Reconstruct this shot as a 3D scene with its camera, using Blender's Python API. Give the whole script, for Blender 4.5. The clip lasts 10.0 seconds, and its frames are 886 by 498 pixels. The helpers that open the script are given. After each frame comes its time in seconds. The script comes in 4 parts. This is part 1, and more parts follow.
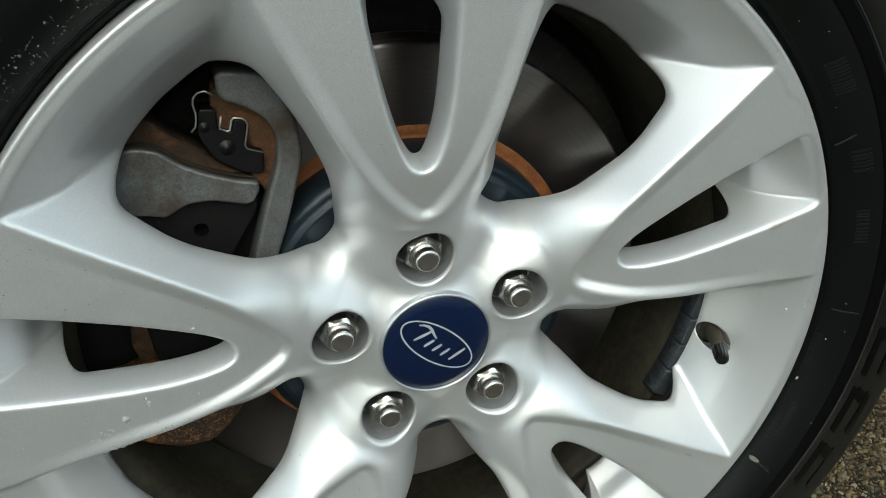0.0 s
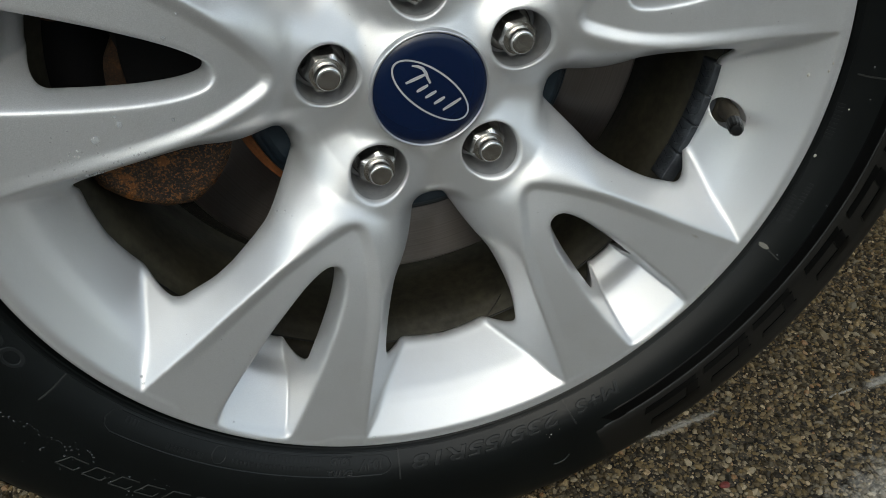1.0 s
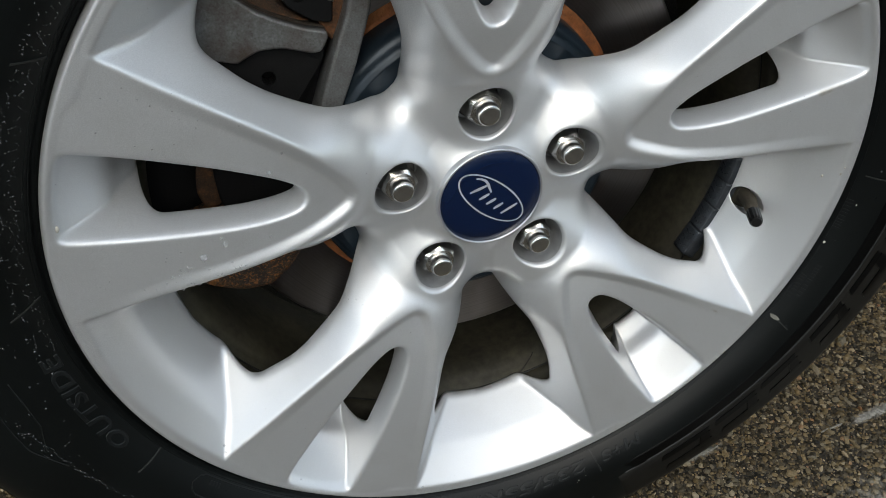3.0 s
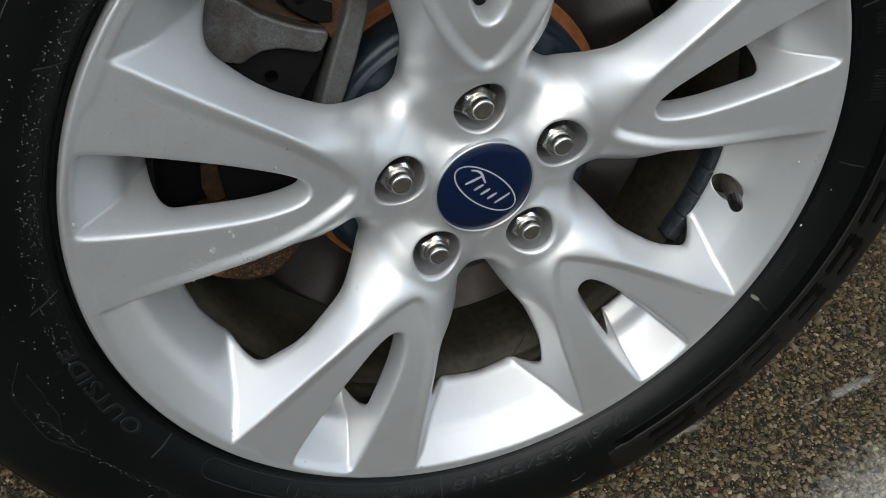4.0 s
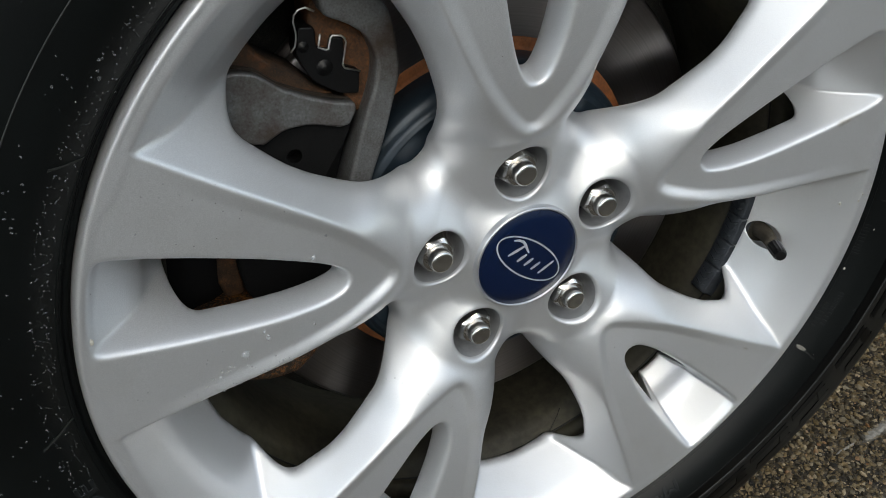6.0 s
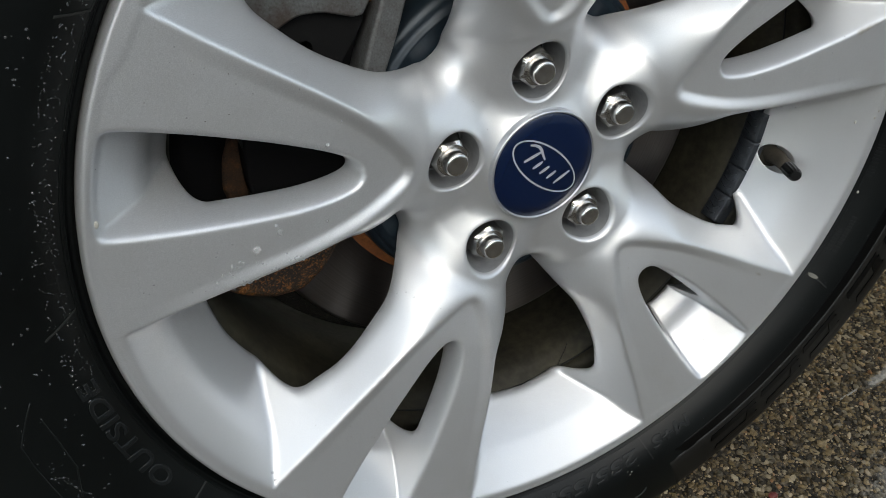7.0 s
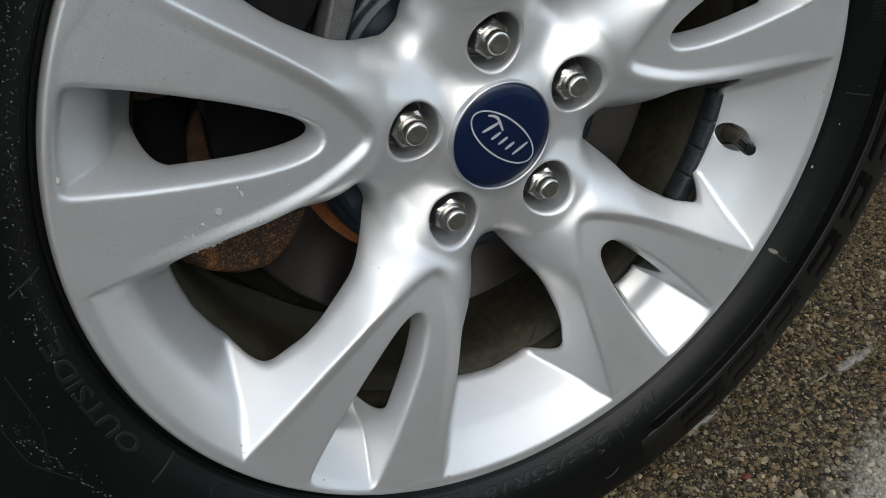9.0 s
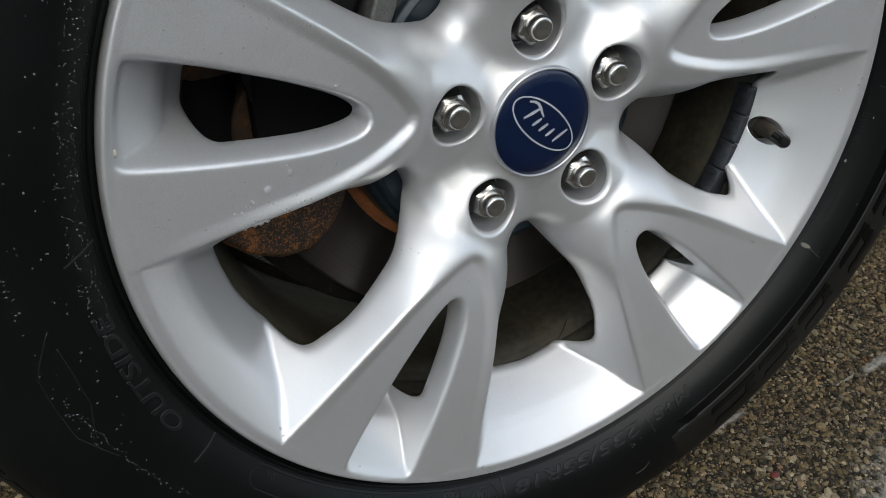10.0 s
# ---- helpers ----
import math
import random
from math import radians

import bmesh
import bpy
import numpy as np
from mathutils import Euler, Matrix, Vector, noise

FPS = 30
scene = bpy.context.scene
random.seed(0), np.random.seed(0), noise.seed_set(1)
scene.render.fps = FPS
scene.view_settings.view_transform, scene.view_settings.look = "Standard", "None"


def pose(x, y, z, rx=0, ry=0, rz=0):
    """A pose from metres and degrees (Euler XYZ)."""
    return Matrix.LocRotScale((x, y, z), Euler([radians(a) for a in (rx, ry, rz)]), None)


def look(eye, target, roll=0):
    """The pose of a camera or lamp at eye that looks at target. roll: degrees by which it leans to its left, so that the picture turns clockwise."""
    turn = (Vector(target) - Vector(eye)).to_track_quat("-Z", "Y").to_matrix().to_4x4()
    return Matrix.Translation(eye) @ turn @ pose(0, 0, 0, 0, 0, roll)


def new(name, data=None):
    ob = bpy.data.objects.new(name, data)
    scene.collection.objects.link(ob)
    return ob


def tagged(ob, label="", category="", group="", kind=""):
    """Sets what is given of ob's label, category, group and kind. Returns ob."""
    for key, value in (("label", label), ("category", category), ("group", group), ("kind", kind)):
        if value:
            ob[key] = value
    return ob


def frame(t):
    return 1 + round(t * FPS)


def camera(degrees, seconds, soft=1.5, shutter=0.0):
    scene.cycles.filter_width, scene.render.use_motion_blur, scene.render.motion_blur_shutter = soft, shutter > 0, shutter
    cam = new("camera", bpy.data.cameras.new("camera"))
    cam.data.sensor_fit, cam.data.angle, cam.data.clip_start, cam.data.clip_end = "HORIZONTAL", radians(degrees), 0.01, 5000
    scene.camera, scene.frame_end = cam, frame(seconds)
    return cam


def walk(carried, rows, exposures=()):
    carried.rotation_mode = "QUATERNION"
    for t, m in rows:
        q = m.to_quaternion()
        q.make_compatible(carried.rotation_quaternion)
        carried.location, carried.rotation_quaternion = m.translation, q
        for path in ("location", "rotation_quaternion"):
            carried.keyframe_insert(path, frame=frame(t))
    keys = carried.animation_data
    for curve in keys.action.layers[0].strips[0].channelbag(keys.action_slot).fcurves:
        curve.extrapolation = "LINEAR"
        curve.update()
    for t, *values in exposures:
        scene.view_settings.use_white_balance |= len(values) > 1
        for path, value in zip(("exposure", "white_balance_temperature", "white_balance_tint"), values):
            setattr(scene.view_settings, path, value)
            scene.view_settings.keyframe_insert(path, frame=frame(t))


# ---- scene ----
cam = camera(56.44, 10.0, soft=0.6)
PATH = [
    (0, (-0.1101, -0.3837, 0.6347), (0.0414, 0.1183, 0.3431), -1.42),
    (0.5, (-0.1147, -0.3940, 0.5795), (0.0269, 0.0936, 0.2598), -1.14),
    (1, (-0.1086, -0.4073, 0.5413), (0.0236, 0.0636, 0.1937), -1.05),
    (1.5, (-0.1110, -0.4120, 0.5488), (0.0191, 0.0472, 0.1853), -1.06),
    (2, (-0.1201, -0.4125, 0.5932), (0.0120, 0.0450, 0.2281), -0.82),
    (2.5, (-0.1535, -0.3874, 0.6061), (-0.0171, 0.0693, 0.2416), -0.16),
    (2.7, (-0.1517, -0.3891, 0.6254), (-0.0124, 0.0659, 0.2600), 0.25),
    (3.8, (-0.1739, -0.4018, 0.6427), (-0.0170, 0.0418, 0.2704), 0.85),
    (4, (-0.1708, -0.4051, 0.6483), (-0.0144, 0.0372, 0.2742), 0.79),
    (4.5, (-0.1801, -0.4001, 0.6361), (-0.0148, 0.0529, 0.2792), -0.22),
    (5, (-0.1790, -0.3975, 0.6270), (0.0005, 0.0629, 0.2868), -0.45),
    (5.5, (-0.1837, -0.3687, 0.6303), (0.0028, 0.0918, 0.2939), -1.22),
    (5.7, (-0.1915, -0.3559, 0.6326), (0.0006, 0.1012, 0.2947), -1.43),
    (6.8, (-0.2313, -0.3385, 0.6024), (-0.0219, 0.1068, 0.2592), -0.47),
    (7, (-0.2309, -0.3509, 0.5801), (-0.0188, 0.0943, 0.2384), -0.53),
    (7.5, (-0.2394, -0.3413, 0.5448), (-0.0181, 0.1037, 0.2087), -0.87),
    (8, (-0.2317, -0.3686, 0.5761), (-0.0063, 0.0775, 0.2441), -0.78),
    (8.5, (-0.2264, -0.3800, 0.5511), (0.0000, 0.0684, 0.2229), -0.83),
    (9, (-0.2321, -0.3823, 0.5548), (-0.0045, 0.0703, 0.2333), -1.19),
    (9.5, (-0.2413, -0.3883, 0.5523), (-0.0136, 0.0668, 0.2344), -0.91),
    (10, (-0.2557, -0.3824, 0.5411), (-0.0284, 0.0769, 0.2290), -0.94),
]
EXPOSURES = [(0, 0.35, 7150, -5), (0.5, -0.05, 7080, 0), (1.0, -0.09, 7050, 1), (2.5, 0.07, 6970, 3), (5.5, 0.05, 6960, 4), (7.0, 0.02, 6960, 4), (10.0, 0.02, 6960, 5)]
walk(cam, [(t, look(eye, target, roll)) for t, eye, target, roll in PATH], EXPOSURES)

# ---- daylight: overcast sky, broad soft sun ----
SUN_EL, SUN_AZ = radians(40), radians(196)
world = bpy.data.worlds.new("sky")
scene.world = world
world.use_nodes = True
wn = world.node_tree.nodes
sky = wn.new("ShaderNodeTexSky")
sky.sky_type = "NISHITA"
sky.sun_disc = False
sky.sun_elevation, sky.sun_rotation = SUN_EL, SUN_AZ
sky.air_density, sky.dust_density = 1.0, 1.2
wn["Background"].inputs["Strength"].default_value = 0.38
cloud = wn.new("ShaderNodeHueSaturation")       # cloud takes most of the blue away
cloud.inputs["Saturation"].default_value = 0.6
world.node_tree.links.new(sky.outputs["Color"], cloud.inputs["Color"])
world.node_tree.links.new(cloud.outputs["Color"], wn["Background"].inputs["Color"])
sun = new("sun", bpy.data.lights.new("sun", "SUN"))
sun.data.energy, sun.data.angle, sun.data.color = 0.40, radians(80), (1.0, 0.985, 0.96)
sun_way = Vector((math.sin(SUN_AZ) * math.cos(SUN_EL), math.cos(SUN_AZ) * math.cos(SUN_EL), math.sin(SUN_EL)))
sun.matrix_world = look(sun_way * 10, (0, 0, 0))

# ---- the wheel's own sizes ----
ZC = 0.3497                    # height of the axle
PHI = 93.57                    # turn of the wheel: angle of the first nut
LIP = 0.2482                   # radius of the rim's flange


def at(r, a, y):
    """A place by radius, angle in degrees and depth behind the nuts' tips."""
    return (r * math.cos(radians(a)), y, ZC + r * math.sin(radians(a)))


# ---- materials ----
def material(name, base, rough=0.5, metal=0.0, spec=0.5, coat=0.0):
    m = bpy.data.materials.new(name)
    m.use_nodes = True
    b = m.node_tree.nodes["Principled BSDF"]
    b.inputs["Base Color"].default_value = (*base, 1)
    b.inputs["Roughness"].default_value = rough
    b.inputs["Metallic"].default_value = metal
    b.inputs["Specular IOR Level"].default_value = spec
    b.inputs["Coat Weight"].default_value = coat
    b.inputs["Coat Roughness"].default_value = 0.12
    return m


def node(m, kind, **inputs):
    n = m.node_tree.nodes.new(kind)
    for k, v in inputs.items():
        n.inputs[k.replace("_", " ")].default_value = v
    return n


def link(m, a, b):
    m.node_tree.links.new(a, b)


def bsdf(m):
    return m.node_tree.nodes["Principled BSDF"]


def place(m):
    return node(m, "ShaderNodeTexCoord").outputs["Object"]


def noise_tex(m, scale, detail=3.0, rough=0.55, stretch=None):
    n = node(m, "ShaderNodeTexNoise", Scale=scale, Detail=detail, Roughness=rough)
    if stretch:
        mp = node(m, "ShaderNodeMapping")
        mp.inputs["Scale"].default_value = stretch
        link(m, place(m), mp.inputs["Vector"])
        link(m, mp.outputs["Vector"], n.inputs["Vector"])
    else:
        link(m, place(m), n.inputs["Vector"])
    return n.outputs["Fac"]


def ramp(m, fac, stops):
    n = node(m, "ShaderNodeValToRGB")
    e = n.color_ramp.elements
    while len(e) < len(stops):
        e.new(0.5)
    for el, (p, c) in zip(e, stops):
        el.position, el.color = p, (*c, 1) if len(c) == 3 else c
    link(m, fac, n.inputs["Fac"])
    return n.outputs["Color"]


def mix(m, fac, a, b, blend="MIX"):
    n = m.node_tree.nodes.new("ShaderNodeMix")
    n.data_type, n.blend_type = "RGBA", blend
    for sock, v in ((n.inputs[0], fac), (n.inputs[6], a), (n.inputs[7], b)):
        if isinstance(v, (int, float)):
            sock.default_value = v
        elif isinstance(v, tuple):
            sock.default_value = (*v, 1)
        else:
            link(m, v, sock)
    return n.outputs[2]


def bump(m, height, strength, distance):
    n = node(m, "ShaderNodeBump", Strength=strength, Distance=distance)
    link(m, height, n.inputs["Height"])
    link(m, n.outputs["Normal"], bsdf(m).inputs["Normal"])
    return n


def rough_by(m, fac, lo, hi):
    n = node(m, "ShaderNodeMapRange")
    n.inputs["To Min"].default_value, n.inputs["To Max"].default_value = lo, hi
    link(m, fac, n.inputs["Value"])
    link(m, n.outputs["Result"], bsdf(m).inputs["Roughness"])


RIM_STAINS = [((0.2080, 0.4040), (0.020, 0.0045), -16, 0.55), ((0.1700, 0.2330), (0.010, 0.003), 35, 0.4)]


def silver_paint():
    m = material("silver_paint", (0.60, 0.61, 0.62), 0.42, 0.66, 0.5)
    flake = noise_tex(m, 2000, 2)
    soil = noise_tex(m, 24, 4)
    c = ramp(m, flake, [(0.3, (0.53, 0.537, 0.547)), (0.5, (0.60, 0.607, 0.617)), (0.7, (0.68, 0.687, 0.697))])
    dust = ramp(m, soil, [(0.52, (0, 0, 0)), (0.8, (0.22, 0.22, 0.22))])
    c = mix(m, dust, c, (0.42, 0.41, 0.38))
    # fine dark specks of brake dust
    v = node(m, "ShaderNodeTexVoronoi", Scale=170.0, Randomness=1.0)
    link(m, place(m), v.inputs["Vector"])
    speck = ramp(m, v.outputs["Distance"], [(0.035, (1, 1, 1)), (0.06, (0, 0, 0))])
    few = ramp(m, v.outputs["Color"], [(0.74, (0, 0, 0)), (0.76, (1, 1, 1))])
    c = mix(m, mix(m, 1.0, speck, few, "MULTIPLY"), c, (0.07, 0.06, 0.05))
    # brown water stains left in the slits
    for (x, z), (w, h), turn, strength in RIM_STAINS:
        mp = node(m, "ShaderNodeMapping")
        mp.vector_type = "TEXTURE"
        mp.inputs["Location"].default_value = (x, 0, z)
        mp.inputs["Rotation"].default_value = (0, radians(turn), 0)
        mp.inputs["Scale"].default_value = (w, 100, h)
        link(m, place(m), mp.inputs["Vector"])
        ln = node(m, "ShaderNodeVectorMath")
        ln.operation = "LENGTH"
        link(m, mp.outputs["Vector"], ln.inputs[0])
        wob = node(m, "ShaderNodeMath")
        link(m, ln.outputs["Value"], wob.inputs[0])
        link(m, noise_tex(m, 130, 4), wob.inputs[1])
        c = mix(m, ramp(m, wob.outputs[0], [(0.55, (strength,) * 3), (1.35, (0, 0, 0))]), c, (0.24, 0.19, 0.11))
    link(m, c, bsdf(m).inputs["Base Color"])
    rough_by(m, soil, 0.37, 0.48)
    bump(m, flake, 0.08, 0.0003)
    b = bsdf(m)
    b.inputs["Coat Weight"].default_value = 0.35
    link(m, ramp(m, soil, [(0.3, (0.10, 0.10, 0.10)), (0.8, (0.26, 0.26, 0.26))]), b.inputs["Coat Roughness"])
    return m


def dusty_barrel():
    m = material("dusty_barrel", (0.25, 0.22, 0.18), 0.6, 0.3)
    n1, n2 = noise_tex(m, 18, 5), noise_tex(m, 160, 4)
    # brake-dust browns, all lowered to carry the deep shade inside the wheel
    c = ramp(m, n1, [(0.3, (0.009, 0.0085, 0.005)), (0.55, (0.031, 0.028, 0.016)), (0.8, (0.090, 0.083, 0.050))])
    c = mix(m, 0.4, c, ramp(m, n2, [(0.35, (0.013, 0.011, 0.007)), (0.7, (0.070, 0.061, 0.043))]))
    link(m, c, bsdf(m).inputs["Base Color"])
    bump(m, n2, 0.3, 0.0006)
    return m


def rubber(name, base, rough):
    m = material(name, base, rough, 0, 0.30)
    n1, n2 = noise_tex(m, 14, 4), noise_tex(m, 700, 3)
    lo, hi = tuple(v * 0.7 for v in base), tuple(v * 1.5 for v in base)
    link(m, ramp(m, n1, [(0.3, lo), (0.75, hi)]), bsdf(m).inputs["Base Color"])
    rough_by(m, n1, rough - 0.06, rough + 0.12)
    bump(m, n2, 0.12, 0.0005)
    return m


def chrome():
    m = material("nut_chrome", (0.78, 0.76, 0.73), 0.25, 1.0)
    n = noise_tex(m, 260, 4)
    link(m, ramp(m, n, [(0.35, (0.62, 0.60, 0.57)), (0.7, (0.82, 0.80, 0.77))]), bsdf(m).inputs["Base Color"])
    rough_by(m, n, 0.17, 0.30)
    return m


def brushed_steel():
    """Friction face of the disc: turned rings, rust at its edges."""
    m = material("disc_steel", (0.3, 0.29, 0.28), 0.30, 1.0)
    xyz = node(m, "ShaderNodeSeparateXYZ")
    link(m, place(m), xyz.inputs[0])
    sq = []
    for k in ("X", "Z"):
        q = node(m, "ShaderNodeMath")
        q.operation = "MULTIPLY"
        link(m, xyz.outputs[k], q.inputs[0])
        link(m, xyz.outputs[k], q.inputs[1])
        sq.append(q)
    s = node(m, "ShaderNodeMath")
    link(m, sq[0].outputs[0], s.inputs[0])
    link(m, sq[1].outputs[0], s.inputs[1])
    rt = node(m, "ShaderNodeMath")
    rt.operation = "SQRT"
    link(m, s.outputs[0], rt.inputs[0])
    n = node(m, "ShaderNodeTexNoise", Scale=900.0, Detail=4.0)
    n.noise_dimensions = "1D"
    link(m, rt.outputs[0], n.inputs["W"])
    n2 = noise_tex(m, 22, 4)
    c = ramp(m, n.outputs["Fac"], [(0.25, (0.255, 0.230, 0.220)), (0.75, (0.315, 0.286, 0.273))])
    c = mix(m, ramp(m, n2, [(0.5, (0, 0, 0)), (0.8, (0.5, 0.5, 0.5))]), c, (0.10, 0.08, 0.065))
    link(m, c, bsdf(m).inputs["Base Color"])
    turned = node(m, "ShaderNodeTangent")
    turned.direction_type, turned.axis = "RADIAL", "Y"
    link(m, turned.outputs["Tangent"], bsdf(m).inputs["Tangent"])
    bsdf(m).inputs["Anisotropic"].default_value = 0.9
    bump(m, n.outputs["Fac"], 0.008, 0.0003)
    bsdf(m).inputs["Anisotropic Rotation"].default_value = 0.25
    return m


def spotted(name, stops, scale, rough=0.7, metal=0.0, depth=0.0008, grain=0.35):
    m = material(name, stops[0][1], rough, metal, 0.4)
    n1, n2 = noise_tex(m, scale, 5, 0.65), noise_tex(m, scale * 9, 4)
    c = mix(m, grain, ramp(m, n1, stops), ramp(m, n2, stops))
    link(m, c, bsdf(m).inputs["Base Color"])
    bump(m, n2, 0.5, depth)
    return m


def stained(m, scale, colour, lo, hi, most):
    """Broad rusty stains over a finished material."""
    base = bsdf(m).inputs["Base Color"]
    c = base.links[0].from_socket
    f = ramp(m, noise_tex(m, scale, 5, 0.6), [(lo, (0, 0, 0)), (hi, (most,) * 3)])
    link(m, mix(m, f, c, colour), base)
    return m


def stones_mat():
    m = material("pebble", (0.2, 0.16, 0.1), 0.58, 0, 0.25)
    g = node(m, "ShaderNodeNewGeometry")
    c = ramp(m, g.outputs["Random Per Island"], [(0.0, (0.014, 0.011, 0.007)), (0.24, (0.054, 0.040, 0.021)), (0.46, (0.170, 0.120, 0.056)),
             (0.58, (0.070, 0.057, 0.036)), (0.74, (0.220, 0.162, 0.084)), (0.86, (0.130, 0.112, 0.078)), (0.96, (0.36, 0.29, 0.185)), (1.0, (0.20, 0.095, 0.037))])
    n = noise_tex(m, 420, 4)
    c = mix(m, 0.55, c, ramp(m, n, [(0.3, (0.45, 0.43, 0.40)), (0.7, (1.0, 1.0, 1.0))]), "MULTIPLY")
    c = pale_spots(m, c)
    link(m, c, bsdf(m).inputs["Base Color"])
    bump(m, n, 0.3, 0.0006)
    return m


def pale_spots(m, c):
    """Two worn, chalky places of the paving, plus a large painted wet glare."""
    for (x, y), (w, h), turn, strength in SPOTS:
        mp = node(m, "ShaderNodeMapping")
        mp.vector_type = "TEXTURE"
        mp.inputs["Location"].default_value = (x, y, 0)
        mp.inputs["Rotation"].default_value = (0, 0, radians(turn))
        mp.inputs["Scale"].default_value = (w, h, 1)
        link(m, place(m), mp.inputs["Vector"])
        ln = node(m, "ShaderNodeVectorMath")
        ln.operation = "LENGTH"
        link(m, mp.outputs["Vector"], ln.inputs[0])
        wob = node(m, "ShaderNodeMath")
        wob.operation = "MULTIPLY_ADD"
        wob.inputs[1].default_value = 0.62
        link(m, ln.outputs["Value"], wob.inputs[0])
        k = node(m, "ShaderNodeMath")
        k.operation = "MULTIPLY"
        k.inputs[1].default_value = 0.6
        link(m, noise_tex(m, 90, 4), k.inputs[0])
        link(m, k.outputs[0], wob.inputs[2])
        f = ramp(m, wob.outputs[0], [(0.74, (strength,) * 3), (1.0, (0, 0, 0))])
        c = mix(m, f, c, (0.48, 0.45, 0.39))
    return c


# the last, largest spot is wet glare painted as pale colour
SPOTS = [((0.430, 0.0075), (0.036, 0.0062), 9, 0.25), ((0.219, 0.0112), (0.046, 0.005), 7.5, 0.2), ((0.360, -0.168), (0.155, 0.092), 22, 0.60)]


def asphalt_mat():
    m = material("asphalt", (0.04, 0.035, 0.03), 0.75, 0, 0.4)
    v = node(m, "ShaderNodeTexVoronoi", Scale=150.0)
    link(m, place(m), v.inputs["Vector"])
    c = ramp(m, v.outputs["Color"], [(0.1, (0.016, 0.013, 0.009)), (0.5, (0.06, 0.046, 0.027)), (0.9, (0.16, 0.125, 0.08))])
    dark = ramp(m, v.outputs["Distance"], [(0.25, (1, 1, 1)), (0.6, (0.30, 0.30, 0.30))])
    c = mix(m, 1.0, c, dark, "MULTIPLY")
    link(m, pale_spots(m, c), bsdf(m).inputs["Base Color"])
    b = bump(m, v.outputs["Distance"], 1.0, 0.003)
    b.invert = True
    return m


SILVER = silver_paint()
BARREL = dusty_barrel()
GLOSS = material("smooth_black_rubber", (0.0016, 0.0017, 0.0018), 0.30, 0, 0.15)
TYRE = rubber("tyre_rubber", (0.0017, 0.0026, 0.0026), 0.40)
LETTER = rubber("moulded_rubber", (0.0060, 0.0072, 0.0074), 0.44)
BLACK = material("black_plastic", (0.003, 0.003, 0.0033), 0.45, 0, 0.35)
WELL = material("liner_and_brake_black", (0.0045, 0.0045, 0.005), 0.85, 0, 0.15)
CHROME = chrome()
RINGMAT = material("cap_ring", (0.55, 0.56, 0.58), 0.34, 0.8)
BLUE = material("cap_blue", (0.0022, 0.0085, 0.034), 0.22, 0.0, 0.4, 0.2)
DISC = brushed_steel()
RUST = spotted("rust", [(0.3, (0.10, 0.036, 0.014)), (0.5, (0.23, 0.076, 0.022)), (0.75, (0.38, 0.145, 0.047))], 60)
BARE = spotted("bare_alloy", [(0.3, (0.26, 0.265, 0.27)), (0.7, (0.40, 0.405, 0.41))], 120, 0.5, 0.5, 0.0002)
HAT = spotted("hat_coating", [(0.3, (0.010, 0.017, 0.025)), (0.7, (0.022, 0.034, 0.046))], 30, 0.36, 0.3, 0.0002)
CAST = stained(spotted("cast_iron", [(0.30, (0.075, 0.066, 0.058)), (0.42, (0.135, 0.134, 0.130)), (0.60, (0.185, 0.192, 0.197)), (0.75, (0.28, 0.288, 0.292))], 90, 0.46, 0.5, 0.0003, 0.5), 26, (0.060, 0.034, 0.020), 0.48, 0.68, 0.75)
DARK_RUST = spotted("dark_rust", [(0.35, (0.012, 0.009, 0.007)), (0.55, (0.05, 0.026, 0.013)), (0.7, (0.14, 0.054, 0.018))], 120, 0.8)
GRIMY_CAST = spotted("grimy_cast_iron", [(0.35, (0.040, 0.030, 0.022)), (0.55, (0.085, 0.072, 0.060)), (0.75, (0.15, 0.12, 0.095))], 90, 0.6, 0.3, 0.0004, 0.5)
GRIME = spotted("grimy_sheet", [(0.50, (0.0035, 0.0032, 0.0028)), (0.60, (0.010, 0.009, 0.006)), (0.70, (0.10, 0.095, 0.075))], 140, 0.6, 0.0, 0.0012, 0.7)
RUSTY_CAST = spotted("rusty_cast_iron", [(0.35, (0.028, 0.017, 0.011)), (0.50, (0.085, 0.038, 0.016)), (0.68, (0.21, 0.074, 0.020))], 70, 0.8)
FOOT = spotted("flaking_rust", [(0.44, (0.012, 0.009, 0.007)), (0.54, (0.045, 0.026, 0.014)), (0.62, (0.36, 0.135, 0.028))], 90, 0.5, 0.0, 0.0025, 0.5)
DARK_STEEL = spotted("dark_steel", [(0.3, (0.0022, 0.0022, 0.0024)), (0.7, (0.0060, 0.0060, 0.0060))], 300, 0.55, 0.0)
bsdf(DARK_STEEL).inputs["Specular IOR Level"].default_value = 0.22
WIRE = material("spring_wire", (0.7, 0.69, 0.66), 0.3, 1.0)
LEAD = spotted("lead_grey", [(0.3, (0.026, 0.030, 0.036)), (0.7, (0.075, 0.084, 0.096))], 110, 0.42, 0.5)
# the drops' pale body colour stands for the sky they mirror
DROP = material("water", (0.40, 0.42, 0.43), 0.10)
CLEAR = material("whitened_water", (0.82, 0.83, 0.84), 0.05)
for m, through_share in ((DROP, 0.85), (CLEAR, 0.78)):
    bsdf(m).inputs["Transmission Weight"].default_value = through_share
    bsdf(m).inputs["IOR"].default_value = 1.33
LINE = rubber("dry_moulding", (0.019, 0.020, 0.019), 0.5)
